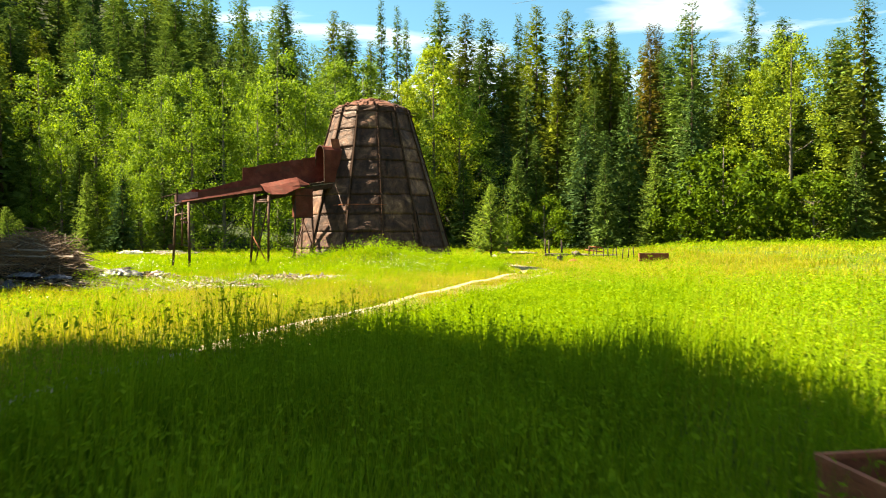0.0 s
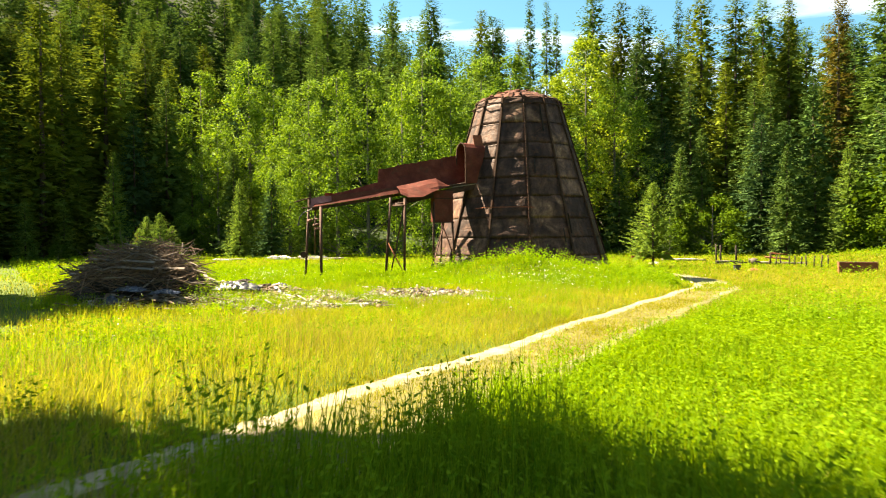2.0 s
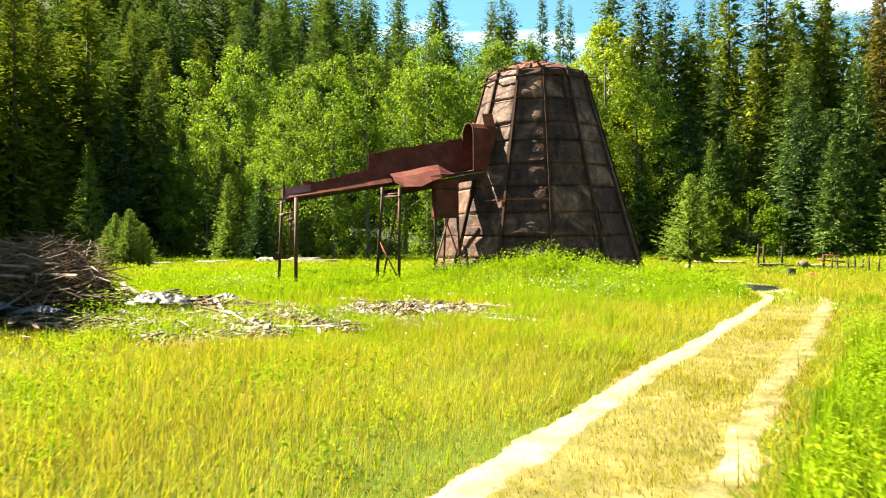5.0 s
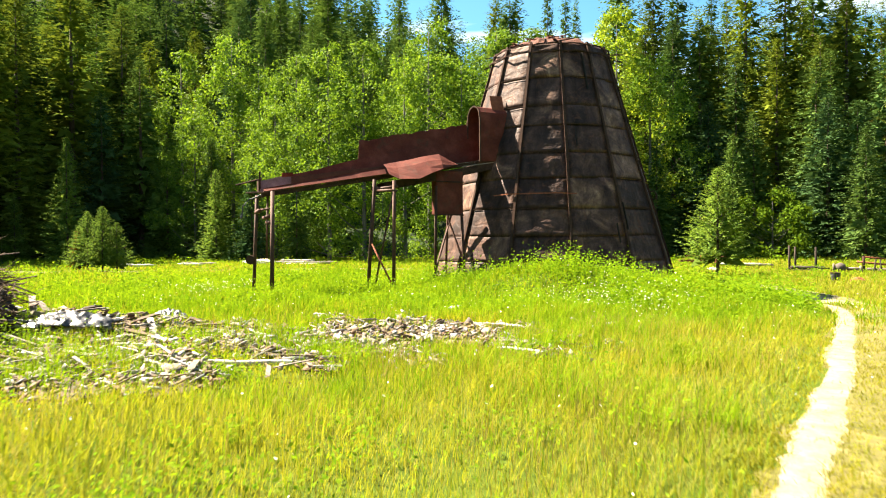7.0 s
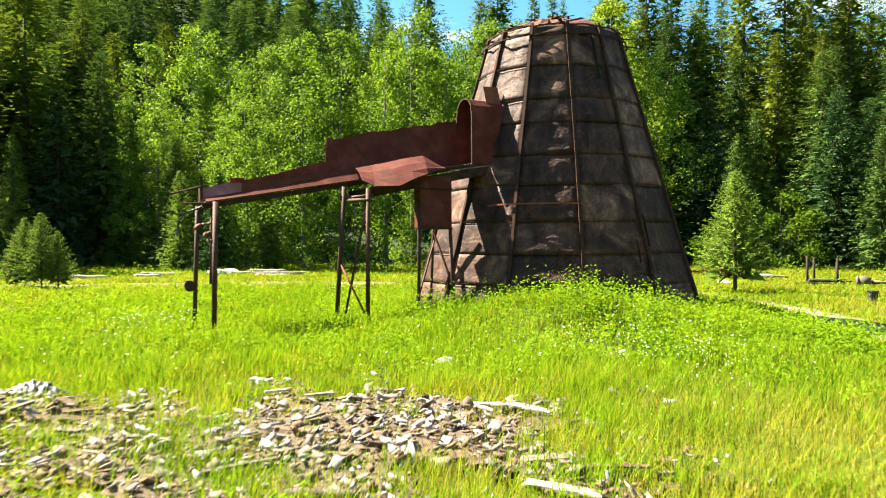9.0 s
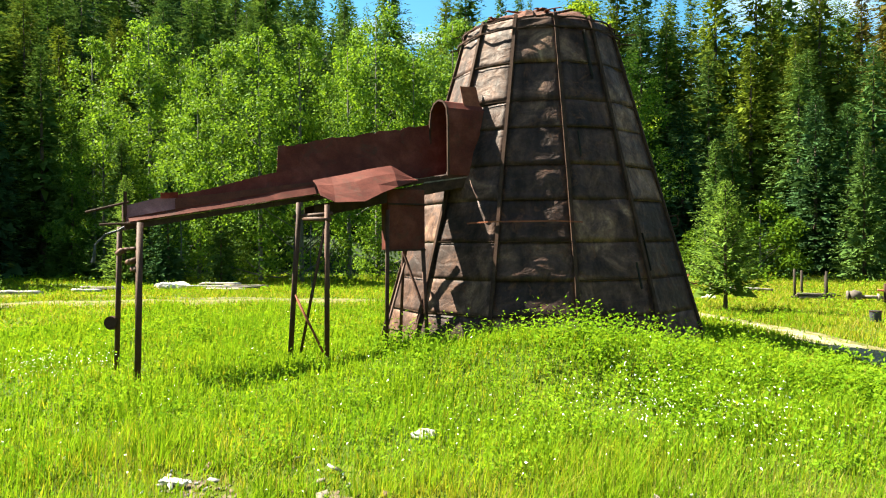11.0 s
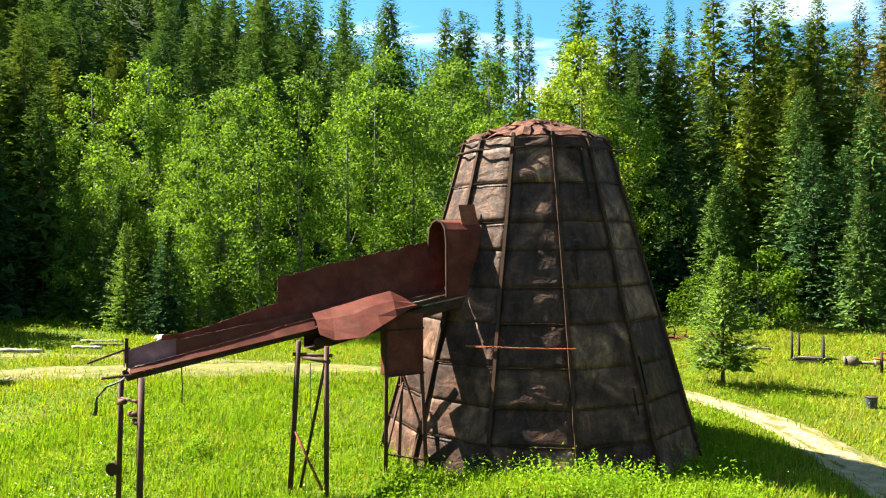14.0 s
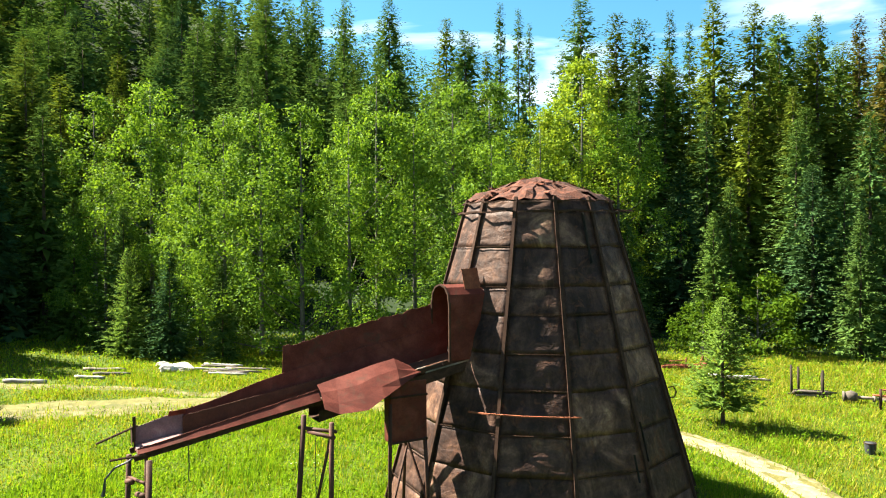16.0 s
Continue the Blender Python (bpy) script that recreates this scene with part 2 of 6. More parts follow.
M_GREYWOOD = surface("weathered_grey_wood", [(0.25, (0.0594, 0.0475, 0.0396)), (0.5, (0.1188, 0.0990, 0.0825)), (0.78, (0.2178, 0.1914, 0.1650))], 2.2, 24.0, 0.9, 0, 0.5, (0.6600, 0.6600, 0.6600), 0.4)
M_PALEWOOD = surface("sun_bleached_wood", [(0.25, (0.15, 0.135, 0.125)), (0.55, (0.30, 0.285, 0.275)), (0.8, (0.58, 0.57, 0.56))], 2.2, 24.0, 0.9, 0, 0.4, None, 0.35)
M_BROWNWOOD = surface("brown_bark_slab", [(0.25, (0.0495, 0.0317, 0.0198)), (0.55, (0.0990, 0.0627, 0.0383)), (0.8, (0.1584, 0.1089, 0.0693))], 2.2, 24.0, 0.9, 0, 0.6, None, 0.3)
M_BARK = surface("conifer_bark", [(0.3, (0.0363, 0.0264, 0.0198)), (0.6, (0.0792, 0.0561, 0.0409)), (0.8, (0.1254, 0.0957, 0.0726))], 4.0, 26.0, 0.95, 0, 0.6, (0.6600, 0.6600, 0.1980), 0.2)
M_OLDPOST = surface("blackened_old_timber", [(0.3, (0.016, 0.012, 0.009)), (0.6, (0.034, 0.025, 0.018)), (0.8, (0.066, 0.050, 0.037))], 4.0, 26.0, 0.95, 0, 0.6, (0.7, 0.7, 0.2), 0.3)
M_PALEBARK = surface("grey_poplar_bark", [(0.3, (0.050, 0.046, 0.036)), (0.6, (0.095, 0.090, 0.075)), (0.8, (0.15, 0.145, 0.12))], 3.0, 20.0, 0.9, 0, 0.4, (1, 1, 0.4), 0.15)
M_TARP = surface("crumpled_grey_plastic", [(0.3, (0.010, 0.012, 0.015)), (0.5, (0.026, 0.029, 0.035)), (0.75, (0.085, 0.090, 0.10))], 4.0, 20.0, 0.45, 0, 0.5)
M_BLUETARP = surface("crumpled_blue_grey_plastic", [(0.3, (0.008, 0.011, 0.018)), (0.5, (0.020, 0.028, 0.046)), (0.75, (0.055, 0.072, 0.11))], 4.0, 20.0, 0.45, 0, 0.5)
M_DARK = surface("dark_plastic", [(0.3, (0.0198, 0.0211, 0.0238)), (0.7, (0.0462, 0.0495, 0.0561))], 4.0, 30.0, 0.6, 0, 0.2)

F_LUSH = foliage("lush_weed_leaves", (0.062, 0.134, 0.0070), (0.144, 0.224, 0.0150), (1.48, 1.35, 0.75), 0.40, 0.0, 0.5, 0.25)
F_MEADOW = foliage("meadow_grass_blades", (0.114, 0.138, 0.0110), (0.226, 0.240, 0.0260), (1.5, 1.35, 0.75), 0.40, 0.0, 0.5, 0.22)
F_DRY = foliage("dry_straw_grass", (0.165, 0.152, 0.028), (0.270, 0.238, 0.070), (1.3, 1.2, 0.7), 0.35, 0.0, 0.6, 0.3)
F_ROAD = foliage("worn_road_grass", (0.095, 0.098, 0.006), (0.190, 0.178, 0.022), (1.3, 1.25, 0.6), 0.35, 0.0, 0.6, 0.9)
F_SEED = foliage("tan_seed_heads", (0.12, 0.098, 0.028), (0.24, 0.19, 0.07), (1.2, 1.1, 0.8), 0.35, 0.0, 0.6, 0.3)
F_FLOWER = foliage("white_daisy_petals", (0.70, 0.69, 0.60), (0.82, 0.82, 0.78), (1.1, 1.1, 1.0), 0.25, 0.0)
F_POPLAR = foliage("poplar_leaves", (0.0420, 0.0980, 0.0100), (0.1350, 0.2300, 0.0280), (1.5, 1.35, 0.7), 0.34, 0.18, 0.6, None, 0.04)
F_LIME = foliage("yellow_green_poplar_leaves", (0.074, 0.1320, 0.0100), (0.190, 0.2650, 0.0320), (1.5, 1.35, 0.7), 0.36, 0.15, 0.6, None, 0.04)
F_SPRUCE = foliage("spruce_needles", (0.0350, 0.0750, 0.0200), (0.0920, 0.1530, 0.0370), (1.4, 1.35, 0.9), 0.15, 0.28, 0.55)
F_FIR = foliage("blue_green_fir_needles", (0.0240, 0.0590, 0.0220), (0.0560, 0.1070, 0.0370), (1.4, 1.35, 0.9), 0.15, 0.26, 0.55)
F_PINE = foliage("pine_needles", (0.058, 0.112, 0.024), (0.140, 0.216, 0.044), (1.4, 1.3, 0.8), 0.34, 0.12)
F_LARCH = foliage("larch_needles", (0.053, 0.081, 0.013), (0.113, 0.152, 0.024), (1.4, 1.35, 0.9), 0.18, 0.24, 0.55)
F_BROWN = foliage("browning_needles", (0.044, 0.042, 0.014), (0.088, 0.080, 0.026), GLOW, 0.25, 0.2)
F_DEAD = foliage("dead_red_needles", (0.0806, 0.0186, 0.0074), (0.1860, 0.0527, 0.0186), (1.3, 0.8, 0.6), 0.25, 0.1)
F_BUSH = foliage("willow_leaves", (0.0270, 0.0600, 0.0055), (0.0760, 0.1350, 0.0130), GLOW, 0.28, 0.25)


# ---------------- mesh helpers ----------------
def mesh_np(name, verts, tris, material, smooth=False):
    """A mesh from an array of vertices and an array of triangles (or quads)."""
    verts, tris = np.asarray(verts, dtype=np.float32), np.asarray(tris, dtype=np.int32)
    me = bpy.data.meshes.new(name)
    k = tris.shape[1]
    me.vertices.add(len(verts))
    me.vertices.foreach_set("co", verts.ravel())
    me.loops.add(tris.size)
    me.loops.foreach_set("vertex_index", tris.ravel())
    me.polygons.add(len(tris))
    me.polygons.foreach_set("loop_start", np.arange(0, tris.size, k, dtype=np.int32))
    if smooth:
        me.polygons.foreach_set("use_smooth", np.ones(len(tris), dtype=bool))
    me.update(calc_edges=True)
    me.materials.append(material)
    return me


def mesh_bm(name, bm, material, smooth=False):
    me = bpy.data.meshes.new(name)
    bmesh.ops.recalc_face_normals(bm, faces=bm.faces)
    for f in bm.faces:
        f.smooth = smooth
    bm.to_mesh(me)
    bm.free()
    me.materials.append(material)
    return me


def part(name, data, parent, label=""):
    ob = new(name, data)
    ob.parent = parent
    if label:
        ob["label"] = label
    return ob


def thing(name, label, category, at=(0, 0, 0), group="", kind=""):
    ob = new(name)
    ob.location = at
    ob.empty_display_size = 0.3
    return tagged(ob, label, category, group, kind)


def beam_bm(bm, a, b, w, d, up=(0, 0, 1), bevel=0.0):
    """A box-section bar from a to b."""
    a, b, up = Vector(a), Vector(b), Vector(up)
    z = (b - a).normalized()
    x = z.cross(up)
    if x.length < 1e-4:
        x = z.cross(Vector((0, 1, 0)))
    x.normalize()
    y = z.cross(x)
    ring = [(-w / 2, -d / 2), (w / 2, -d / 2), (w / 2, d / 2), (-w / 2, d / 2)]
    lo = [bm.verts.new(a + x * p + y * q) for p, q in ring]
    hi = [bm.verts.new(b + x * p + y * q) for p, q in ring]
    for i in range(4):
        bm.faces.new((lo[i], lo[(i + 1) % 4], hi[(i + 1) % 4], hi[i]))
    bm.faces.new(lo[::-1])
    bm.faces.new(hi)


def pipe_bm(bm, points, radii, sides=8, cap=True):
    """A tube along points."""
    points = [Vector(p) for p in points]
    rings = []
    for i, p in enumerate(points):
        d = (points[min(i + 1, len(points) - 1)] - points[max(i - 1, 0)]).normalized()
        x = d.cross(Vector((0.13, 0.97, 0.21))).normalized()
        y = d.cross(x)
        r = radii[i] if isinstance(radii, (list, tuple)) else radii
        rings.append([bm.verts.new(p + x * r * math.cos(2 * math.pi * k / sides) + y * r * math.sin(2 * math.pi * k / sides)) for k in range(sides)])
    for lo, hi in zip(rings, rings[1:]):
        for k in range(sides):
            bm.faces.new((lo[k], lo[(k + 1) % sides], hi[(k + 1) % sides], hi[k]))
    if cap:
        bm.faces.new(rings[0][::-1])
        bm.faces.new(rings[-1])


def sheet_bm(bm, grid, thick=0.012, out=(0, 0, 1)):
    """A bent sheet with thickness from a grid (rows of points)."""
    rows, cols = len(grid), len(grid[0])
    out = Vector(out).normalized()
    top = [[bm.verts.new(Vector(p)) for p in row] for row in grid]
    low = [[bm.verts.new(Vector(p) - out * thick) for p in row] for row in grid]
    for i in range(rows - 1):
        for j in range(cols - 1):
            bm.faces.new((top[i][j], top[i][j + 1], top[i + 1][j + 1], top[i + 1][j]))
            bm.faces.new((low[i][j], low[i + 1][j], low[i + 1][j + 1], low[i][j + 1]))
    for i in range(rows - 1):
        bm.faces.new((top[i][0], top[i + 1][0], low[i + 1][0], low[i][0]))
        bm.faces.new((top[i + 1][-1], top[i][-1], low[i][-1], low[i + 1][-1]))
    for j in range(cols - 1):
        bm.faces.new((top[0][j + 1], top[0][j], low[0][j], low[0][j + 1]))
        bm.faces.new((top[-1][j], top[-1][j + 1], low[-1][j + 1], low[-1][j]))


# ---------------- the lie of the land ----------------
def bell(x, y, cx, cy, sx, sy):
    return np.exp(-((x - cx) / sx) ** 2 - ((y - cy) / sy) ** 2)


def smooth01(v):
    v = np.clip(v, 0, 1)
    return v * v * (3 - 2 * v)


def height(x, y):
    """Ground height in metres, for numbers or arrays."""
    x, y = np.asarray(x, dtype=float), np.asarray(y, dtype=float)
    h = 0.05 * np.sin(x * 0.31 + 1.0) * np.sin(y * 0.27) + 0.03 * np.sin(x * 0.9 + y * 0.6)
    h = h + 0.98 * bell(x, y, -4.4, 47.2, 2.7, 2.6) + 0.62 * bell(x, y, -8.4, 48.0, 3.2, 2.8) + 0.38 * bell(x, y, -0.6, 48.6, 2.8, 2.8)
    h = h + 0.30 * bell(x, y, -17.9, 30.8, 3.6, 3.8) + 0.38 * bell(x, y, -15.7, 33.0, 1.7, 1.4) + 0.15 * bell(x, y, -13.6, 34.6, 1.6, 1.0)
    h = h + 0.95 * smooth01((x - 17) / 14) * smooth01((y - 22) / 25) * smooth01((95 - y) / 12)
    h = h - 0.42 * smooth01((x - 1) / 5) * smooth01((25 - x) / 8) * smooth01((y - 38) / 14) * smooth01((92 - y) / 12)
    side = np.clip((12 - x) / 85, 0.06, 1.25)
    rise = np.clip(y - 112, 0, 130)
    h = h + 0.50 * side * (rise - 6 * (1 - np.exp(-rise / 6)))
    h = h + 0.55 * np.clip(-x - 78 - 0.15 * (y - 60), 0, 70) * smooth01((y - 20) / 60)
    return h


def gz(x, y):
    return float(height(x, y))


def spread(lo, hi, dense_lo, dense_hi, step, growth=1.25):
    mid = list(np.arange(dense_lo, dense_hi + 1e-6, step))
    s, v = step, dense_hi
    while v < hi:
        s *= growth
        v += s
        mid.append(v)
    s, v = step, dense_lo
    while v > lo:
        s *= growth
        v -= s
        mid.insert(0, v)
    return np.array(mid)


gx, gy = spread(-2500, 2500, -45, 40, 0.9), spread(-2500, 2500, -8, 95, 0.9)
GX, GY = np.meshgrid(gx, gy)
gv = np.stack([GX.ravel(), GY.ravel(), height(GX, GY).ravel()], 1)
ny, nx = GX.shape
idx = np.arange(nx * ny).reshape(ny, nx)
gq = np.stack([idx[:-1, :-1].ravel(), idx[:-1, 1:].ravel(), idx[1:, 1:].ravel(), idx[1:, :-1].ravel()], 1)
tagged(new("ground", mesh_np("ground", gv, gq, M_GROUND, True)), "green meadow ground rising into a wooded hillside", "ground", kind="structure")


def catmull(points, n=12):
    p = np.array([points[0], *points, points[-1]], dtype=float)
    out = []
    for i in range(1, len(p) - 2):
        for t in np.linspace(0, 1, n, endpoint=False):
            a, b, c, d = p[i - 1], p[i], p[i + 1], p[i + 2]
            out.append(0.5 * (2 * b + (c - a) * t + (2 * a - 5 * b + 4 * c - d) * t ** 2 + (3 * b - a - 3 * c + d) * t ** 3))
    out.append(p[-1])
    return np.array(out)


def sideways(line):
    d = np.gradient(line, axis=0)
    d /= np.linalg.norm(d, axis=1)[:, None]
    return np.stack([d[:, 1], -d[:, 0]], 1)


LEFT_TRACK = catmull([(-12, -14), (-9, -4), (-6.9, 4), (-5.9, 9.5), (-5.1, 12.8), (-4.3, 15.8), (-3.3, 18.3), (-2.45, 21.0), (-1.0, 25.6), (0.55, 30.0), (2.35, 35.7), (4.05, 41.3), (5.2, 46.5), (5.5, 52.0), (5.0, 57.5), (4.2, 62.0), (1.8, 65.2), (-3, 67.6), (-10, 69.6), (-19, 70.6), (-29, 70.4), (-37, 68.0), (-46, 64.0), (-60, 57)])
RIGHT_TRACK = LEFT_TRACK + 1.95 * sideways(LEFT_TRACK)
ROAD_MID = (LEFT_TRACK + RIGHT_TRACK) / 2


def strip(name, line, half, material, lift, ragged, label, seed):
    rng = np.random.default_rng(seed)
    fine = np.concatenate([np.linspace(a, b, 4, endpoint=False) for a, b in zip(line, line[1:])])
    side = sideways(fine)
    n = len(fine)
    jag = lambda: np.convolve(rng.normal(0, ragged * 2.8, n + 8), np.ones(9) / 9, "valid")
    a, b = fine - side * (half + jag())[:, None], fine + side * (half + jag())[:, None]
    rows = [a, a * 0.80 + b * 0.20, a * 0.20 + b * 0.80, b]
    v = np.concatenate([np.column_stack([r, height(r[:, 0], r[:, 1]) + (lift if k in (1, 2) else lift - 0.03)]) for k, r in enumerate(rows)])
    i = np.arange(n - 1)
    q = np.concatenate([np.stack([k * n + i, (k + 1) * n + i, (k + 1) * n + i + 1, k * n + i + 1], 1) for k in range(3)])
    return tagged(new(name, mesh_np(name, v, q, material, True)), label, "road", kind="structure")


strip("road_verge", ROAD_MID, 1.35, M_STRIP, 0.018, 0.16, "dry straw-coloured verge of a two-track farm road", 3)
strip("road_track", LEFT_TRACK[:216], 0.28, M_TRACK, 0.032, 0.05, "pale dusty wheel track worn into the meadow", 4)
strip("road_track", ROAD_MID[152:214], 0.72, M_TRACK, 0.044, 0.16, "bare sandy stretch of farm road round the burner", 6)
strip("road_track", RIGHT_TRACK[:216], 0.27, M_FAINT, 0.032, 0.07, "faint half-overgrown wheel track in the meadow", 5)


BACK_LANE = catmull([(-62, 73), (-50, 74.4), (-40, 74.3), (-30, 73.8), (-20, 72.6)], 8)
WEST_LANE = catmull([(-50, 62.5), (-41, 65.6), (-34, 67.8), (-27, 69.6), (-20, 70.4)], 8)
strip("road_track", BACK_LANE, 0.8, M_LANE, 0.03, 0.30, "faint sandy lane along the forest edge", 7)
strip("road_track", WEST_LANE, 1.9, M_LANE, 0.024, 0.45, "wide dusty lane through dry grass", 8)


def from_line(x, y, line):
    """Distance of points to a line of points."""
    best = np.full(np.shape(x), 1e9)
    step = 4 if len(line) > 60 else 1
    for a, b in zip(line[::step], line[step::step]):
        d = b - a
        t = np.clip(((x - a[0]) * d[0] + (y - a[1]) * d[1]) / (d @ d), 0, 1)
        best = np.minimum(best, np.hypot(x - a[0] - t * d[0], y - a[1] - t * d[1]))
    return best


# ---------------- the wigwam burner ----------------
BX, BY, BR, BK, BH, SIDES = -5.7, 57.0, 6.4, 0.29, 12.0, 13
PHASE = 13.5
burner = thing("wigwam_burner", "conical rusted sheet-steel sawmill burner with riveted ribs, standing in grass", "burner", (BX, BY, 0))


def cone_at(theta, z, extra=0.0):
    """A point on the burner's skin, theta in degrees from the -y side towards +x, in the burner's own space."""
    r = BR - BK * z + extra
    a = radians(theta)
    return Vector((r * math.sin(a), -r * math.cos(a), z))


def facet_at(k, u, z, extra=0.0):
    """A point on the flat between ribs k and k + 1, u from 0 to 1 across it."""
    p = cone_at(PHASE + k * STEP, z).lerp(cone_at(PHASE + (k + 1) * STEP, z), u)
    a = radians(PHASE + (k + 0.5) * STEP)
    return p + Vector((math.sin(a), -math.cos(a), 0.29)) * (extra + 0.06)


COURSES = [-0.3, 1.25, 2.45, 3.75, 5.2, 6.45, 7.8, 8.8, 10.25, 11.6, 12.0]
STEP = 360 / SIDES
rnd = random.Random(11)
for k in range(SIDES):
    t0 = PHASE + k * STEP
    for c, (z0, z1) in enumerate(zip(COURSES, COURSES[1:])):
        bm = bmesh.new()
        cols, rows = 9, 7
        bulge, dents, lean = rnd.uniform(0.0, 0.02), rnd.uniform(0.02, 0.10), rnd.uniform(-0.02, 0.03)
        off = Vector((rnd.uniform(0, 90), rnd.uniform(0, 90), 0))
        grid = []
        for i in range(rows + 1):
            f = i / rows
            row = []
            for j in range(cols + 1):
                u = j / cols
                z = z0 + (z1 - z0 + 0.03) * f - 0.02
                edge = min(1.0, 4 * min(u, 1 - u) + 0.15) * min(1.0, 5 * min(f, 1 - f) + 0.25)
                puff = bulge * math.sin(math.pi * u) ** 0.8 + 0.02 * (1 - f) + lean * (f - 0.5)
                puff += edge * (dents * noise.noise(off + Vector((u * 1.6, f * 1.6, 3.0))) + 0.35 * dents * noise.noise(off + Vector((u * 5, f * 4, 9.0))))
                row.append(facet_at(k, 0.004 + 0.992 * u, z, puff))
            grid.append(row)
        sheet_bm(bm, grid, 0.02, cone_at(t0 + STEP / 2, 0).normalized())
        part("panel", mesh_bm("panel", bm, M_PANEL, True), burner)

bm = bmesh.new()
rings = [[bm.verts.new(cone_at(360 * i / 42, z, -0.16)) for i in range(42)] for z in (-0.4, 4, 8, 11.95)]
for lo, hi in zip(rings, rings[1:]):
    for i in range(42):
        bm.faces.new((lo[i], lo[(i + 1) % 42], hi[(i + 1) % 42], hi[i]))
part("liner", mesh_bm("liner", bm, M_LINER, True), burner, "sooty dark inner liner")

for k in range(SIDES):
    t0 = PHASE + k * STEP
    bm = bmesh.new()
    wob = [rnd.uniform(-0.25, 0.25) for _ in range(5)]
    pts = [cone_at(t0 + wob[i], z, 0.10) for i, z in enumerate((-0.3, 3.0, 6.2, 9.2, 12.15))]
    for a, b in zip(pts, pts[1:]):
        beam_bm(bm, a, b + (b - a) * 0.004, 0.13, 0.12, cone_at(t0, 6).cross(Vector((0, 0, 1))))
    part("rib", mesh_bm("rib", bm, M_RIB), burner, "dark rusted vertical steel rib")

for c, z in enumerate(COURSES[1:-1]):
    for k in range(SIDES):
        t0 = PHASE + k * STEP
        sag = rnd.uniform(-0.035, 0.035)
        if rnd.random() < 0.3:
            continue
        bm = bmesh.new()
        pts = [facet_at(k, u, z + sag * (1 if 0.1 < u < 0.9 else 0.3), 0.06 + (0.02 if 0.1 < u < 0.9 else 0)) for u in (0.02, 0.34, 0.66, 0.98)]
        for a, b in zip(pts, pts[1:]):
            beam_bm(bm, a, b, 0.024, 0.03)
        part("band", mesh_bm("band", bm, M_RIB), burner, "thin rusted steel hoop between panels")

# rail round the rim, with posts that stand a little proud
for z, e in ((11.62, 0.22), (12.02, 0.16)):
    bm = bmesh.new()
    pts = [cone_at(360 * i / 56, z + 0.03 * math.sin(i * 1.7), e + 0.03 * math.sin(i * 2.3)) for i in range(57)]
    for a, b in zip(pts, pts[1:]):
        beam_bm(bm, a, b, 0.055, 0.055)
    part("rim_rail", mesh_bm("rim_rail", bm, M_RIB), burner, "bent steel rail round the open top")
for theta, length in ((-88, 0.55), (70, 0.95), (92, 0.7), (150, 0.6)):
    bm = bmesh.new()
    a = cone_at(theta, 11.75, 0.05)
    beam_bm(bm, a, a + Vector((math.sin(radians(theta)) * length, -math.cos(radians(theta)) * length, -0.12)), 0.045, 0.045)
    part("outrigger", mesh_bm("outrigger", bm, M_RIB), burner)

# the low, crumpled cap of the top
cap_turn, cap_edges = 0.0, []
while cap_turn < 350:
    cap_edges.append((cap_turn, rnd.uniform(18, 40)))
    cap_turn += cap_edges[-1][1]
for t0, span in cap_edges:
    bm = bmesh.new()
    off = Vector((rnd.uniform(0, 90), rnd.uniform(0, 90), 0))
    reach, lift_, tilt_ = rnd.uniform(-0.20, 0.12), rnd.uniform(-0.04, 0.10), rnd.uniform(-0.12, 0.12)
    grid = []
    for i in range(9):
        f = i / 8
        row = []
        for j in range(8):
            u = j / 7
            r = (2.95 + reach + 0.12 * noise.noise(off + Vector((u * 4, 3, 3))) * (1 - f)) * (1 - f) + 0.10 * f
            a = radians(t0 + span * (u * 1.14 - 0.07) + 5 * noise.noise(off + Vector((f * 3, u, 8))))
            z = 12.02 + lift_ * (1 - f) + tilt_ * (u - 0.5) * (1 - f) + 1.12 * f ** 0.8 + 0.20 * noise.noise(off + Vector((u * 2.4, f * 3.6, 1))) * (1 - f ** 3) + 0.12 * noise.noise(off + Vector((u * 6, f * 8, 5))) * (1 - f ** 3)
            row.append((r * math.sin(a), -r * math.cos(a), z))
        grid.append(row)
    sheet_bm(bm, grid, 0.015)
    part("cap_plate", mesh_bm("cap_plate", bm, M_CAP), burner, "crumpled dark rusted roof sheet")
for k in range(34):
    bm = bmesh.new()
    t, f = rnd.uniform(0, 360), rnd.uniform(0.0, 0.75)
    r = 2.95 * (1 - f)
    a = radians(t)
    p = Vector((r * math.sin(a), -r * math.cos(a), 12.16 + 1.1 * f ** 0.85))
    d = Vector((math.sin(a + rnd.uniform(-0.9, 0.9)), -math.cos(a + rnd.uniform(-0.9, 0.9)), rnd.uniform(-0.45, 0.1))) * rnd.uniform(0.5, 1.3)
    beam_bm(bm, p - d * 0.5, p + d * 0.5, rnd.uniform(0.06, 0.22), 0.02)
    part("cap_strap", mesh_bm("cap_strap", bm, rnd.choice((M_RUST, M_CAP, M_CAP))), burner)
